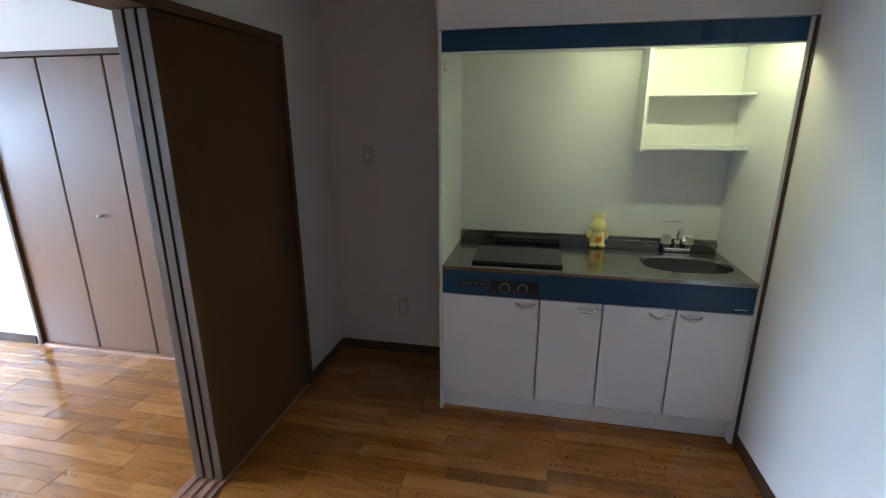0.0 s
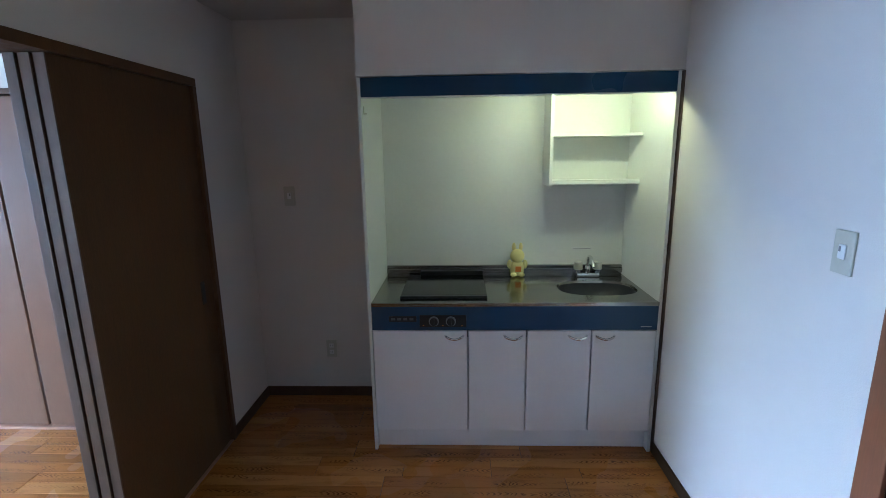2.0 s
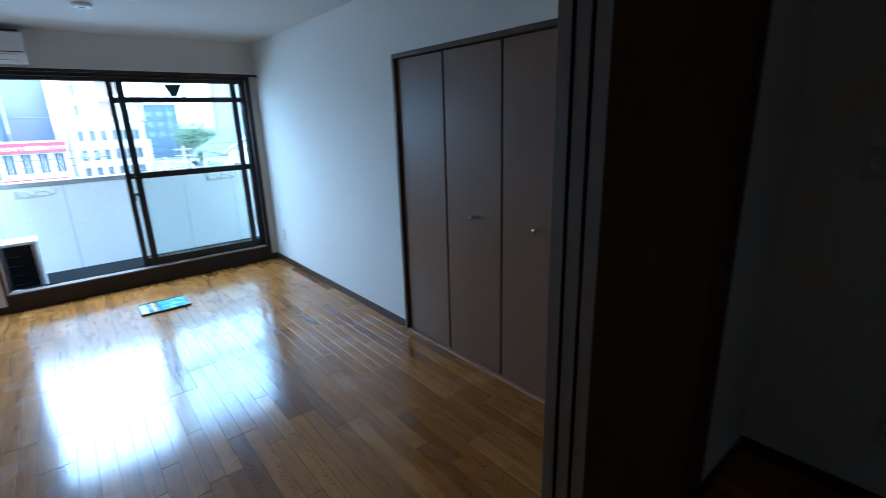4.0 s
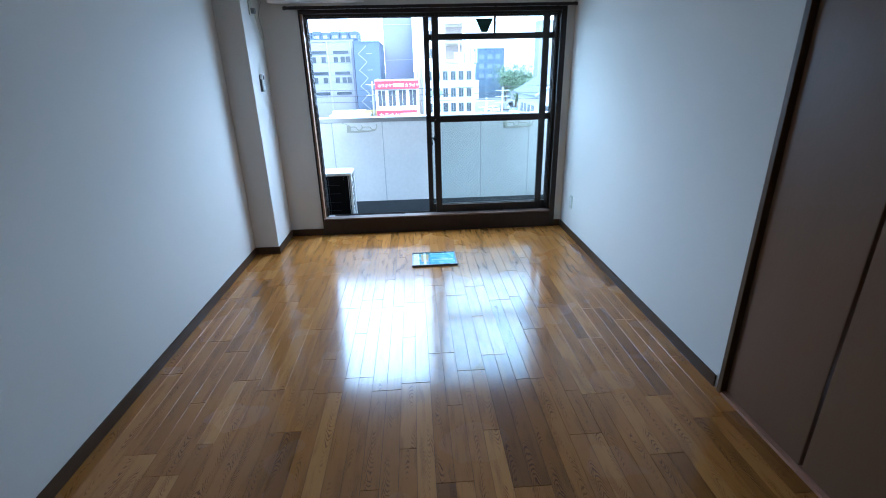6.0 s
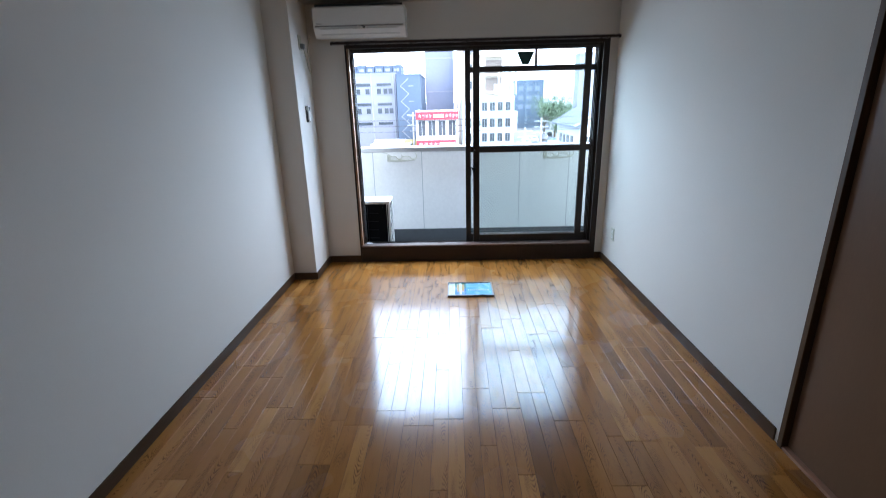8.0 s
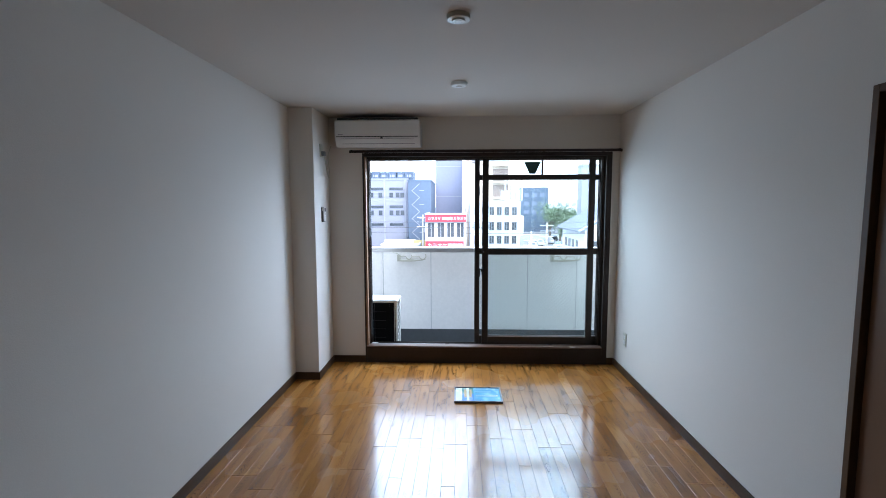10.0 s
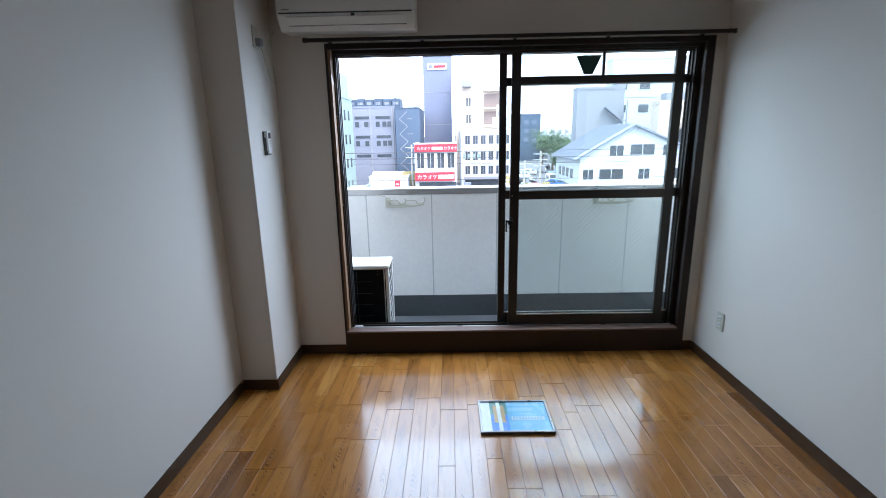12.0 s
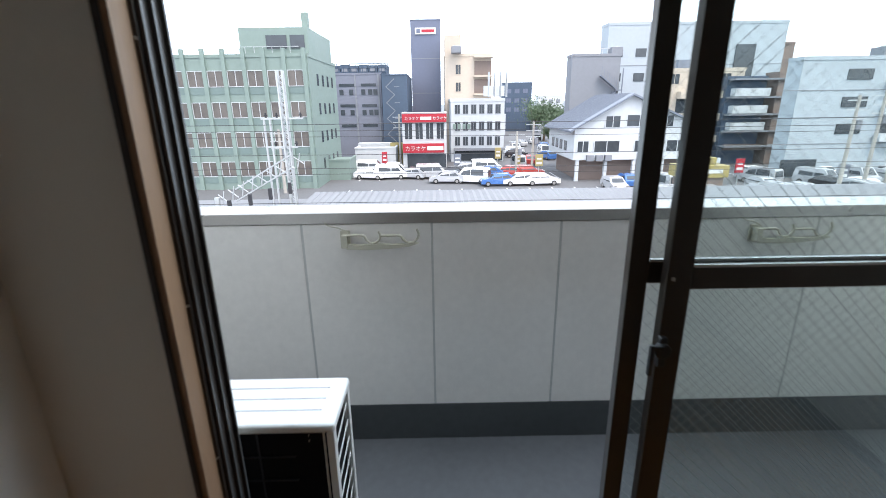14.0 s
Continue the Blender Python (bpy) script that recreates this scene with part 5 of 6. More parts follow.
def gabled_house():
    """The white two-storey hall with a blue-grey gable roof, ridge running away from the street."""
    x0, x1, y0, y1, ze, zr = -75.0, -62.0, 14.9, 30.4, -1.25, 2.6
    ym = 21.4
    e = empty("gabled_hall", ((x0 + x1) / 2, ym, GZ), "white two-storey hall with a blue-grey metal gable roof", "building")
    bm = bmesh.new()
    prof = [(y0, GZ + 2.6), (y1, GZ + 2.6), (y1, ze), (ym, zr), (y0, ze)]
    a = [bm.verts.new((x1, p, q)) for p, q in prof]
    b = [bm.verts.new((x0, p, q)) for p, q in prof]
    bm.faces.new(a)
    bm.faces.new(b[::-1])
    for k in range(5):
        j = (k + 1) % 5
        bm.faces.new((a[k], b[k], b[j], a[j]))
    bmesh.ops.recalc_face_normals(bm, faces=bm.faces)
    add_box(bm, x0 + 1, x1 - 1.2, y0 + 1, y1 - 1, GZ, GZ + 2.6, 0, 1)
    for k in range(6):
        add_box(bm, x1 - 0.5, x1 - 0.1, y0 + 0.4 + 3.5 * k, y0 + 0.8 + 3.5 * k, GZ, GZ + 2.6)
    shape("wall", bm, [WHITEWALL, BROWNWALL], ((x0 + x1) / 2, ym, GZ), e)
    bm = bmesh.new()
    for ya, za, yb, zb in ((y0 - 0.7, ze - 0.3, ym, zr), (y1 + 0.7, ze - 0.3, ym, zr)):
        vs = [bm.verts.new(v) for v in ((x1 + 0.6, ya, za), (x0 - 0.6, ya, za), (x0 - 0.6, yb, zb), (x1 + 0.6, yb, zb))]
        up = [bm.verts.new(v.co + Vector((0, 0, 0.22))) for v in vs]
        bm.faces.new(vs)
        bm.faces.new(up[::-1])
        for k in range(4):
            j = (k + 1) % 4
            bm.faces.new((vs[k], up[k], up[j], vs[j]))
        for k in range(24):
            xx = x0 - 0.4 + 0.54 * k
            q = [bm.verts.new((xx + dx, yy, zz + dz)) for yy, zz in ((ya, za), (yb, zb)) for dx, dz in ((0, 0.22), (0, 0.30), (0.08, 0.30), (0.08, 0.22))]
            for i in range(4):
                bm.faces.new((q[i], q[(i + 1) % 4], q[4 + (i + 1) % 4], q[4 + i]))
    bmesh.ops.recalc_face_normals(bm, faces=bm.faces)
    shape("roof", bm, ROOFBLUE, ((x0 + x1) / 2, ym, ze), e)
    for yy, zz, w in ((16.0, -3.9, 1.3), (18.9, -3.9, 3.0), (23.0, -3.9, 1.4), (27.5, -3.9, 2.6), (19.4, -1.0, 1.7), (22.6, -0.9, 3.0), (25.9, -1.0, 1.5)):
        boxes("window", [(x1, x1 + 0.05, yy - w / 2, yy + w / 2, zz, zz + 1.25, 0), (x1, x1 + 0.09, yy - w / 2 - 0.1, yy - w / 2, zz - 0.1, zz + 1.35, 1), (x1, x1 + 0.09, yy + w / 2, yy + w / 2 + 0.1, zz - 0.1, zz + 1.35, 1), (x1, x1 + 0.09, yy - 0.04, yy + 0.04, zz, zz + 1.25, 1)], [WINDARK, WHITEWALL], e)
    each("side_window", [(x0 + 2 + 2.2 * k, x0 + 3.2 + 2.2 * k, y0 - 0.06, y0, -4.0, -2.8) for k in range(4)], WINDARK, e)
    each("wall_unit", [(x1, x1 + 0.5, 16.5 + 1.1 * k, 17.3 + 1.1 * k, -5.0, -4.3) for k in range(3)], LIGHTGREY, e)


gabled_house()
st = empty("snack_stand", (-48, 23.2, GZ), "yellow signed snack stand in the car park", "kiosk")
boxes("body", [(-50, -48, 21.4, 25.2, GZ, -5.0)], BROWNWALL, st)
boxes("sign", [(-50.2, -47.8, 21.0, 25.5, -5.0, -3.9), (-50, -48.2, 21.8, 24.4, -3.9, -3.2)], YELLOWP, st)
each("sign_bar", [(-47.8, -47.75, 21.6, 24.9, -4.6, -4.2)], SIGNWHITE, st)
for x, d, y0, y1, z1, w in ((-78, 4, -14.5, -8.2, -4.6, WHITEWALL), (-66, 5, -16.2, -13.2, -5.0, GREENWALL), (-150, 20, 8, 19, -1.5, WHITEWALL), (-160, 20, 31, 37, -0.5, LIGHTGREY), (-120, 10, 9.5, 14, -3, LIGHTGREY)):
    house("low plain town building", x, d, y0, y1, z1, w, (), roofline=0.2)
bx = empty("yellow_wall", (-82, -8.6, GZ), "yellow ochre yard wall between buildings", "wall")
boxes("wall", [(-82.3, -82, -9.4, -6.9, GZ, -4.0)], YELLOWP, bx)

# parking bay lines
bm = bmesh.new()
for k in range(30):
    add_box(bm, -70, -65, -12 + 2.6 * k, -11.86 + 2.6 * k, GZ, GZ + 0.012)
    add_box(bm, -58, -53, -12 + 2.6 * k, -11.86 + 2.6 * k, GZ, GZ + 0.012)
tagged(shape("parking_lines", bm, MARKING, (-62, 20, GZ)), "white painted parking bay lines", kind="structure")


def car(colour_mat, van=False):
    """A parked car about 4.2 m long, nose along +x."""
    e = empty("car", (0, 0, 0), "", "car", "parked cars")
    L, W = (4.3, 1.72)
    top = 1.9 if van else 1.45
    prof = ([(-2.15, 0.3), (-2.15, 1.0), (-2.05, top - 0.1), (-1.9, top), (1.0, top), (1.75, 1.05), (2.15, 0.95), (2.15, 0.3)] if van else
            [(-2.1, 0.3), (-2.12, 0.85), (-1.95, 0.98), (-1.35, top - 0.06), (-1.1, top), (0.25, top), (0.45, top - 0.06), (1.15, 0.95), (2.0, 0.78), (2.12, 0.6), (2.1, 0.3)])
    bm = bmesh.new()
    l, r = [], []
    for a, b in prof:
        tuck = 0.16 if b > 1.1 else 0.0
        l.append(bm.verts.new((a, -W / 2 + tuck, b)))
        r.append(bm.verts.new((a, W / 2 - tuck, b)))
    bm.faces.new(l)
    bm.faces.new(r[::-1])
    for k in range(len(prof)):
        j = (k + 1) % len(prof)
        bm.faces.new((l[j], l[k], r[k], r[j]))
    bmesh.ops.recalc_face_normals(bm, faces=bm.faces)
    shape("body", bm, colour_mat, (0, 0, 0), e)
    gz0, gz1 = (1.08, top - 0.12) if van else (0.98, top - 0.12)
    bm = bmesh.new()
    for s in (-1, 1):
        y = s * (W / 2 - 0.075)
        for a0, a1, b0, b1 in (((-1.6, 0.0, -1.5, 0.0), (0.08, 1.35, 0.08, 0.75), (0, 0, 0, 0), (0, 0, 0, 0)) if van else ((-1.5, -0.42, -1.1, -0.42), (-0.34, 0.85, -0.34, 0.3), (0, 0, 0, 0), (0, 0, 0, 0)))[:2]:
            vs = [bm.verts.new(v) for v in ((a0, s * (W / 2 + 0.004), gz0), (a1, s * (W / 2 + 0.004), gz0), (b1, s * (W / 2 - 0.145), gz1), (b0, s * (W / 2 - 0.145), gz1))]
            bm.faces.new(vs if s < 0 else vs[::-1])
    for x0, z0, x1, z1 in (((1.70, 1.12, 1.08, top - 0.08), (-2.17, 1.05, -2.09, top - 0.2)) if van else ((1.12, 1.0, 0.56, top - 0.1), (-1.93, 1.03, -1.42, top - 0.1))):
        o = 0.02 if x0 > 0 else -0.02
        vs = [bm.verts.new(v) for v in ((x0 + o, -W / 2 + 0.2, z0), (x0 + o, W / 2 - 0.2, z0), (x1 + o, W / 2 - 0.26, z1), (x1 + o, -W / 2 + 0.26, z1))]
        bm.faces.new(vs if x0 > 0 else vs[::-1])
    shape("glass", bm, WINDARK, (0, 0, 1), e)
    for a in (-1.3, 1.3):
        for s in (-1, 1):
            bm = bmesh.new()
            add_cyl(bm, (a, s * (W / 2 - 0.09), 0.31), 0.31, 0.2, "y", 16, None, 0)
            add_cyl(bm, (a, s * (W / 2 + 0.012), 0.31), 0.18, 0.02, "y", 12, None, 1)
            shape("wheel", bm, [BLACK, LIGHTALU], (a, s * W / 2, 0.3), e)
    for s in (-1, 1):
        box("headlamp", 2.0, 2.13, s * 0.62 - 0.16, s * 0.62 + 0.16, 0.66, 0.8, LIGHTALU, 0, e)
    return e


PAINTS = [(mat("car_paint_" + n, c, 0.25, coat=0.6, grain=4, vary=0.04, patch=0.6), n) for n, c in dict(white=(0.75, 0.76, 0.77), silver=(0.42, 0.43, 0.45), black=(0.03, 0.03, 0.035), blue=(0.05, 0.16, 0.42), red=(0.45, 0.05, 0.04)).items()]
protos = []
for k, (m, n) in enumerate(PAINTS):
    for v in (False, True):
        if v and n not in ("white", "silver"):
            continue
        c = car(m, v)
        tagged(c, n + (" van" if v else " hatchback car") + " parked on the asphalt")
        protos.append(c)
rng = random.Random(5)
spots = [(-66.5, -10.6 + 2.7 * k) for k in range(5)] + [(-67, 5.0 + 2.7 * k) for k in range(3)] + [(-60, 5.5 + 2.6 * k) for k in range(3)] + [(-58.5, 20.3), (-90, 12.5), (-96, 13), (-103, 14.5), (-112, 17), (-118, 21), (-128, 24), (-96, 19.0), (-104, 20.5)]
spots += [(-72, -11.5), (-72.5, -8.6), (-71, 2.0), (-71, 5.2), (-76, 10.6), (-80, 13.0), (-62, 2.6), (-62.5, -0.6), (-56, 18.0), (-55.5, 22.8), (-55, 26.0), (-60, 36.0), (-57, 41.5), (-53, 43.5), (-58, 47.0), (-50, 31.0), (-51, 34.5), (-49, 39.0), (-86, 17.2), (-92, 18.0)] + [(-54 - 4.5 * (k % 3), 33.5 + 2.5 * k) for k in range(9)] + [(-47.5, 20.5 + 2.6 * k) for k in range(7)]
for k, (x, y) in enumerate(spots):
    p = protos[k] if k < len(protos) else protos[rng.choice((0, 0, 1, 2, 2, 3, 4, 5, 6))]
    m = pose(x, y, GZ, 0, 0, rng.choice((88, 272, 93, 266, 75, 250) if x > -75 and y < 18 else (0, 180, 20, 200, 90)))
    if k < len(protos):
        p.matrix_basis = m
    else:
        copy_thing(p, m)

# corrugated platform roof of the railway, between the block and the town
bm = bmesh.new()
n = 330
rows = []
for k in range(n + 1):
    y = -9.0 + 0.19 * k
    z = -3.0 + (0.075 if k % 2 else 0.0)
    rows.append((bm.verts.new((-21.0, y, z - 0.25)), bm.verts.new((-32.0, y, z))))
for k in range(n):
    bm.faces.new((rows[k][0], rows[k + 1][0], rows[k + 1][1], rows[k][1]))
pr = empty("platform_roof", (-26, 20, GZ), "long white corrugated station platform roof", "roof")
rs = shape("sheet", bm, TIN, (-26, 20, -3.2), pr)
each("gutter", [(-32.2, -32.0, -9, 53.7, -3.25, -2.98), (-21.0, -20.8, -9, 53.7, -3.5, -3.2)], LIGHTGREY, pr)
each("post", [(-27, -26.7, -6 + 8 * k, -5.7 + 8 * k, GZ, -3.1) for k in range(8)], STEELPOLE, pr)
fl = empty("low_flat_roof", (-27, -15, GZ), "low white flat-roofed railway shed", "shed")
boxes("wall", [(-31, -23, -22, -9.3, GZ, -3.4)], WHITEWALL, fl)
boxes("roof", [(-31.3, -22.7, -22.3, -9.1, -3.4, -3.2)], TIN, fl)


def lattice_mast(x, y, z1, w=0.7):
    e = empty("catenary_mast", (x, y, GZ), "galvanised steel lattice catenary mast with insulators", "mast", "catenary masts")
    bm = bmesh.new()
    for a, b in ((-w / 2, -w / 2), (w / 2, -w / 2), (-w / 2, w / 2), (w / 2, w / 2)):
        add_box(bm, x + a - 0.035, x + a + 0.035, y + b - 0.035, y + b + 0.035, GZ, z1)
    k = 0
    z = GZ
    while z < z1 - w:
        s = 1 if k % 2 else -1
        for a in (-w / 2, w / 2):
            bmesh.ops.create_cube(bm, size=1, matrix=pose(x + a, y, z + w / 2, 45 * s, 0, 0) @ Matrix.Diagonal((0.03, 1.41 * w, 0.03, 1)))
            bmesh.ops.create_cube(bm, size=1, matrix=pose(x, y + a, z + w / 2, 0, 45 * s, 0) @ Matrix.Diagonal((1.41 * w, 0.03, 0.03, 1)))
        z += w
        k += 1
    shape("tower", bm, STEELPOLE, (x, y, GZ), e)
    each("cross_arm", [(x - 0.06, x + 0.06, y - 1.2, y + 0.9, z1 - 2.3, z1 - 2.22), (x - 0.06, x + 0.06, y - 1.1, y + 0.5, z1 - 3.7, z1 - 3.62), (x - 0.05, x + 0.05, y - 1.1, y - 1.02, GZ, z1 - 2.2), (x - 0.05, x + 0.05, y - 0.8, y - 0.72, GZ, z1 - 2.2)], STEELPOLE, e)
    for dy, dz in ((-0.95, -2.1), (-0.4, -2.1), (0.8, -2.1), (0.45, -3.5), (-0.6, -3.5)):
        bm = bmesh.new()
        add_cyl(bm, (x, y + dy, z1 + dz), 0.05, 0.24, "z", 10)
        add_cyl(bm, (x, y + dy, z1 + dz), 0.09, 0.05, "z", 10)
        shape("insulator", bm, CABLE, (x, y + dy, z1 + dz), e)
    return e


lattice_mast(-29, -9.3, 3.6, 0.26)
tb = empty("truss_beam", (-27, -12, -3.2), "white steel lattice beam carrying railway cables", "beam")
bm = bmesh.new()
for k in range(9):
    for s in (-1, 1):
        bmesh.ops.create_cube(bm, size=1, matrix=pose(-27.3 - 0.22 * k, -12.2 + 0.42 * k, -2.35 + 0.2 * k, 50 * s + 25, 0, -27) @ Matrix.Diagonal((0.04, 0.75, 0.04, 1)))
for dz in (-0.3, 0.3):
    bmesh.ops.create_cube(bm, size=1, matrix=pose(-28.2, -10.5, -1.55 + dz, 25, 0, -27) @ Matrix.Diagonal((0.06, 4.6, 0.06, 1)))
shape("lattice", bm, STEELPOLE, (-27, -12, -3), tb)
boxes("support", [(-27.4, -27.2, -12.6, -12.4, -3.2, -2.3)], STEELPOLE, tb)
each("hanging_insulator", [(-26.9 - 0.3 * k, -26.75 - 0.3 * k, -11.8 + 0.9 * k, -11.65 + 0.9 * k, -2.9 + 0.22 * k, -2.35 + 0.22 * k) for k in range(4)], CABLE, tb)


def power_line(x, z, sag, r=0.014):
    pts = [(x + 0.02 * k, -70 + 14 * k, z - sag * math.sin(math.pi * (k % 4) / 4)) for k in range(12)]
    tagged(wire("overhead_line", pts, r, CABLE), "black overhead railway line", "cable", "overhead lines")


for x, z, s in ((-29, 1.05, 0.05), (-29, 0.75, 0.12), (-30, -0.55, 0.1), (-31, -1.4, 0.1), (-34, 0.15, 0.15), (-27, -2.55, 0.05), (-33, -2.0, 0.1)):
    power_line(x, z, s)


def utility_pole(x, y, z1):
    e = empty("utility_pole", (x, y, GZ), "concrete utility pole with cross arms and a transformer", "utility pole", "utility poles")
    bm = bmesh.new()
    add_cyl(bm, (x, y, (GZ + z1) / 2), 0.2, z1 - GZ, "z", 14, 0.13)
    shape("shaft", bm, CONCRETE, (x, y, GZ), e)
    each("cross_arm", [(x - 0.05, x + 0.05, y - 1.0, y + 1.0, z1 - 0.5 - 0.8 * k, z1 - 0.4 - 0.8 * k) for k in range(3)], STEELPOLE, e)
    bm = bmesh.new()
    add_cyl(bm, (x, y + 0.45, z1 - 2.6), 0.28, 0.8, "z", 14)
    shape("transformer", bm, LIGHTGREY, (x, y + 0.45, z1 - 3), e)


utility_pole(-48, 36.3, 2.2)
utility_pole(-79.5, -7.6, 0.5)
utility_pole(-70, 11.5, -0.5)
utility_pole(-50, 40.5, 2.6)
utility_pole(-52, 44.6, 1.4)
utility_pole(-66, 8.6, -1.6)
utility_pole(-57, -19, -0.5)
lattice_mast(-44, 41.5, 0.5)


def tree(x, y, h, seed):
    """Tapered trunk, limbs and a crown of many small leaf blades."""
    r = random.Random(seed)
    e = empty("tree", (x, y, GZ), "broad green tree beyond the car park", "tree", "street trees")
    bm = bmesh.new()
    add_cyl(bm, (x, y, GZ + h * 0.25), 0.3, h * 0.5, "z", 10, 0.16)
    tips = []
    for k in range(9):
        a, t = r.uniform(0, 6.28), r.uniform(0.3, 0.9)
        p = Vector((x, y, GZ + h * r.uniform(0.35, 0.5)))
        q = Vector((x + math.cos(a) * h * 0.38 * t, y + math.sin(a) * h * 0.42 * t, GZ + h * r.uniform(0.55, 0.95)))
        d = q - p
        bmesh.ops.create_cone(bm, cap_ends=True, segments=6, radius1=0.11, radius2=0.03, depth=d.length, matrix=Matrix.Translation((p + q) / 2) @ d.to_track_quat("Z", "Y").to_matrix().to_4x4())
        tips.append(q)
        tips.append((p + q) / 2 + Vector((0, 0, h * 0.08)))
    shape("trunk", bm, BARK, (x, y, GZ), e)
    bm = bmesh.new()
    for q in tips:
        s = h * r.uniform(0.09, 0.17)
        for k in range(95):
            c = q + Vector((r.gauss(0, s), r.gauss(0, s), r.gauss(0, s * 0.75)))
            m = pose(*c, r.uniform(0, 360), r.uniform(0, 360), r.uniform(0, 360))
            w = r.uniform(0.16, 0.34)
            bm.faces.new([bm.verts.new(m @ Vector(v)) for v in ((-w, 0, 0), (0, -w * 0.5, 0.03), (w, 0, 0), (0, w * 0.5, 0.03))])
    tagged(shape("leaves", bm, LEAF, (x, y, GZ + h * 0.5), e), kind="stuff")


for k, (x, y, h) in enumerate(((-122, 22.0, 9.5), (-118, 26.0, 7.5), (-128, 29.5, 8.0), (-126, 25.5, 10.5), (-110, 30.5, 5.5), (-112, 24.0, 4.5))):
    tree(x, y, h, 20 + k)
bm = bmesh.new()
r = random.Random(9)
for k in range(160):
    a = r.uniform(-200, 260)
    w, h, x = r.uniform(6, 18), r.uniform(5, 11), -r.uniform(210, 420)
    add_box(bm, x - 10, x, a, a + w, GZ, GZ + h)
tagged(shape("far_town", bm, PALEBLUE, (-300, 0, GZ)), "pale distant town roofs", kind="structure")


def road_sign(x, y, h, w, material):
    e = empty("street_sign", (x, y, GZ), "tall coloured street sign board on a steel pole", "street sign", "street signs")
    bm = bmesh.new()
    add_cyl(bm, (x, y, GZ + h / 2), 0.06, h, "z", 10)
    shape("pole", bm, STEELPOLE, (x, y, GZ), e)
    box("board", x, x + 0.12, y - w / 2, y + w / 2, GZ + h - 1.6, GZ + h, material, 0.02, e)
    each("sign_bar", [(x + 0.12, x + 0.14, y - w * 0.35, y + w * 0.35, GZ + h - 1.3, GZ + h - 1.0), (x + 0.12, x + 0.14, y - w * 0.3, y + w * 0.3, GZ + h - 0.7, GZ + h - 0.5)], SIGNWHITE, e)


for x, y, h, w, m in ((-74, 7.2, 3.2, 0.9, YELLOWP), (-72, 9.8, 2.6, 0.8, YELLOWP), (-66, 11.6, 3.0, 1.0, YELLOWP), (-74, -9.5, 2.8, 0.8, REDSIGN), (-58, 33.0, 3.0, 1.0, REDSIGN), (-73.5, 1.2, 2.4, 1.1, ROOFBLUE), (-52, 40, 3.0, 1.0, ROOFBLUE)):
    road_sign(x, y, h, w, m)
bm = bmesh.new()
r = random.Random(31)
for k in range(420):
    x, y = r.uniform(-112, -98), r.uniform(24, 34)
    m = pose(x, y, GZ + abs(r.gauss(0.9, 0.7)), r.uniform(0, 360), r.uniform(0, 360), r.uniform(0, 360))
    w = r.uniform(0.2, 0.45)
    bm.faces.new([bm.verts.new(m @ Vector(v)) for v in ((-w, 0, 0), (0, -w * 0.5, 0.03), (w, 0, 0), (0, w * 0.5, 0.03))])
tagged(shape("hedge", bm, LEAF, (-105, 29, GZ)), "bright green hedge beyond the car park", "hedge", kind="stuff")
for k, (x, y, z) in enumerate(((-96, 2.0, 10.7), (-79, 33, 6.5), (-64, 52, 6.6), (-64, 60, 6.6), (-86, 27.5, 9.2))):
    e = empty("roof_unit", (x, y, z), "grey rooftop cooling unit on a flat roof", "roof unit", "rooftop units")
    box("casing", x - 1.0, x + 1.0, y - 0.9, y + 0.9, z, z + 1.1, LIGHTGREY, 0.05, e)
    bm = bmesh.new()
    add_cyl(bm, (x, y, z + 1.18), 0.6, 0.16, "z", 20)
    shape("fan_cowl", bm, STEELPOLE, (x, y, z + 1.1), e)

# the street lies a little lower than the heights above are written for
for ob in set(bpy.data.objects) - indoors:
    if ob.parent is None:
        ob.location.z -= 0.45

# ---- oak strip floor ----
PW, GAP = 0.0758, 0.0012
plank_meshes = {}


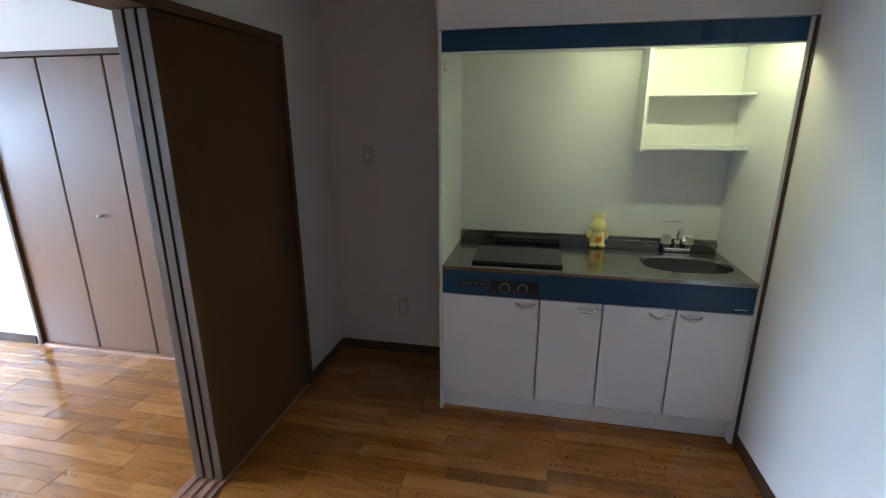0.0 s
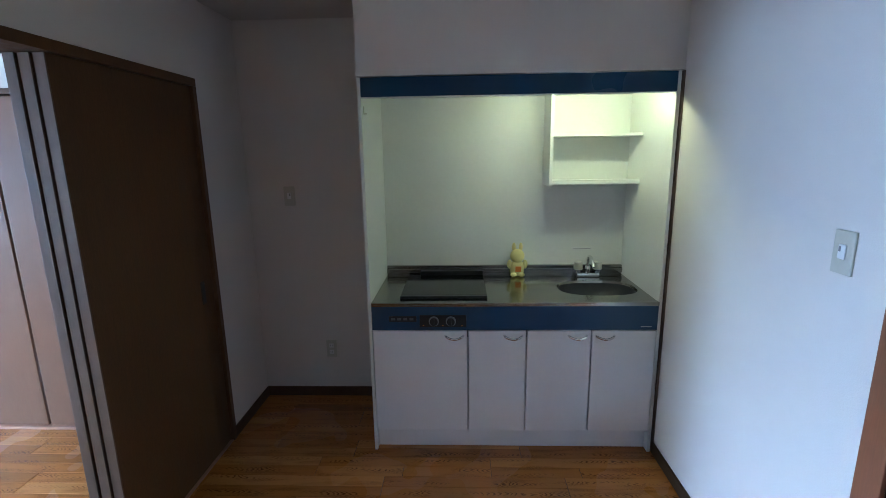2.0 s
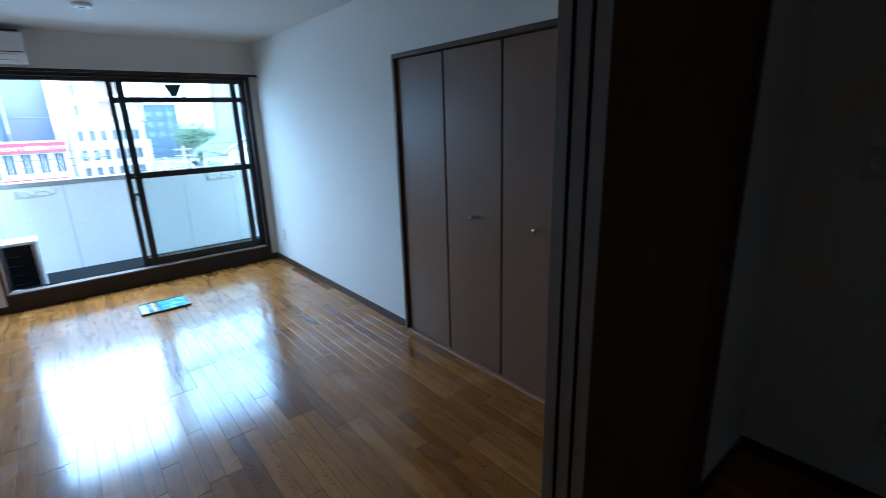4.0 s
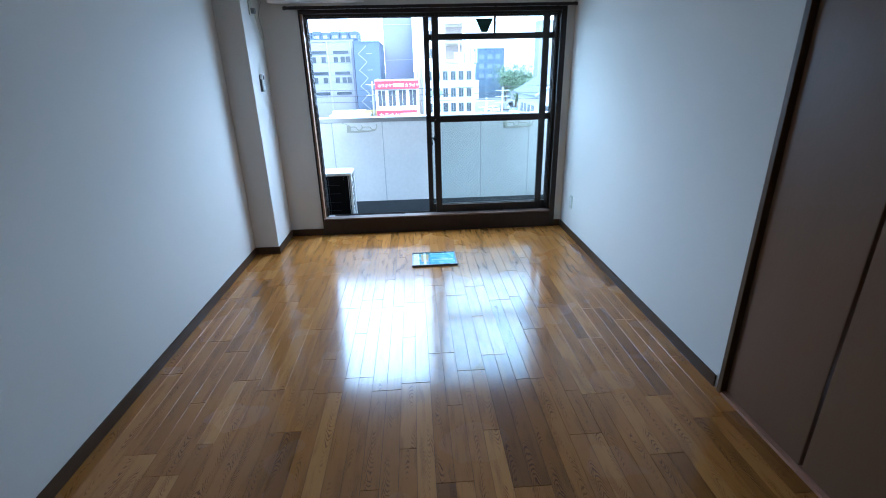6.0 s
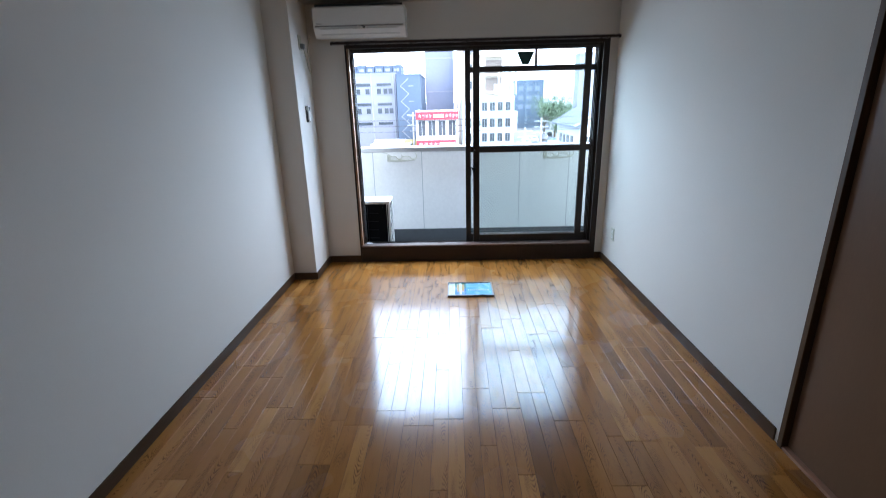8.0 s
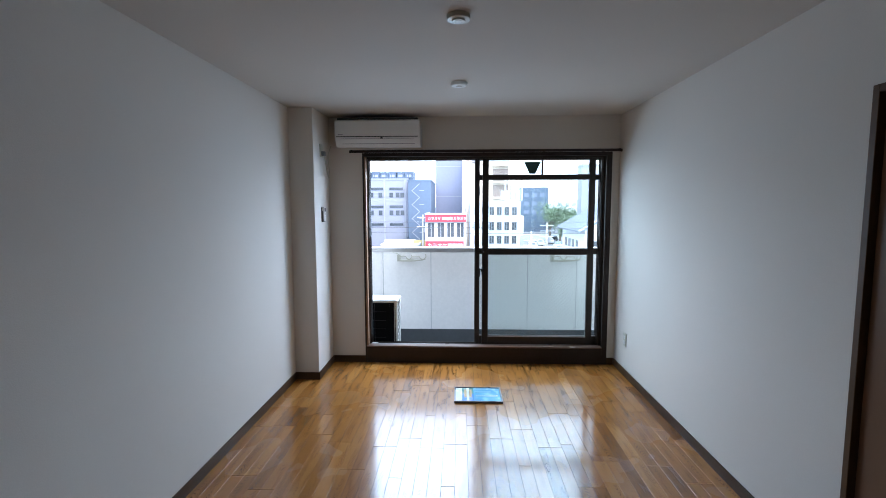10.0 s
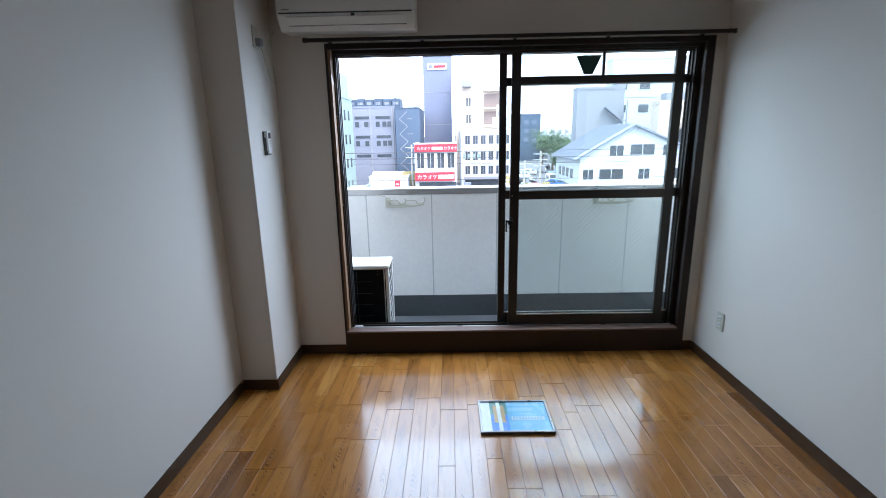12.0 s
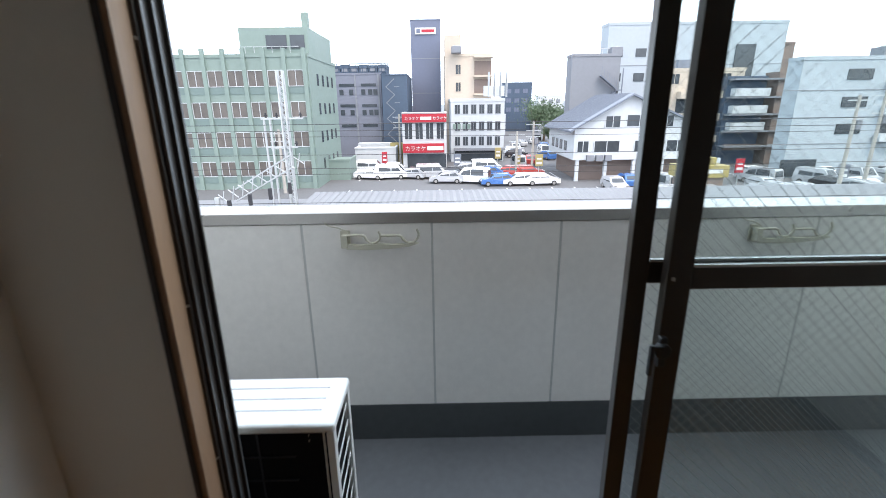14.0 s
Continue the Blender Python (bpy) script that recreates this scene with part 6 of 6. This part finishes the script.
def plank_bm(bm, x0, x1, y0, y1):
    c = 0.0006
    lo = [bm.verts.new((x, y, -0.004)) for x, y in ((x0, y0), (x1, y0), (x1, y1), (x0, y1))]
    mid = [bm.verts.new((x, y, -c)) for x, y in ((x0, y0), (x1, y0), (x1, y1), (x0, y1))]
    hi = [bm.verts.new((x, y, 0.0)) for x, y in ((x0 + c, y0 + c), (x1 - c, y0 + c), (x1 - c, y1 - c), (x0 + c, y1 - c))]
    bm.faces.new(hi)
    for a, b in ((lo, mid), (mid, hi)):
        for k in range(4):
            j = (k + 1) % 4
            bm.faces.new((a[k], a[j], b[j], b[k]))


floor_ob = bpy.data.objects["floor"]
prng = random.Random(17)
rest = bmesh.new()
count = 0


def cuts(seed_rng):
    """Ends of the boards along the room: about 0.9 m long, begun at a random place."""
    x, out = XW - seed_rng.uniform(0.0, 0.85), []
    while x < XE:
        out.append(x)
        x += 0.909
    return out + [x]


row, y, ends = 0, YS, None
while y < YB - 0.001:
    y1 = min(y + PW, YB)
    if row % 2 == 0:
        ends = cuts(prng)
    spans = []
    for a, b in zip(ends, ends[1:]):
        m = a + (b - a) * prng.choice((0.33, 0.5, 0.5, 0.67))
        spans += [(a, b)] if prng.random() < 0.75 else [(a, m), (m, b)]
    for a, b in spans:
        a, b = max(a, XW), min(b, XE)
        if y > YN and a < PB:
            a = PB
        if b - a < 0.02:
            continue
        near = -4.6 < (a + b) / 2 < -1.6 and y < YN and y1 - y > 0.07
        if near and count < 300:
            key = round(b - a, 4)
            if key not in plank_meshes:
                bm = bmesh.new()
                h = (b - a) / 2
                plank_bm(bm, -h + GAP, h - GAP, -PW / 2 + GAP / 2, PW / 2 - GAP / 2)
                plank_meshes[key] = mesh_of("plank", bm, OAK)
            ob = new("plank", plank_meshes[key])
            place(ob, ((a + b) / 2, y + PW / 2, 0.0), floor_ob)
            count += 1
        else:
            plank_bm(rest, a + GAP, b - GAP, y + GAP / 2, y1 - GAP / 2)
    y = y1
    row += 1
tagged(shape("planks", rest, OAK, (-2, -1, 0), floor_ob), kind="stuff")
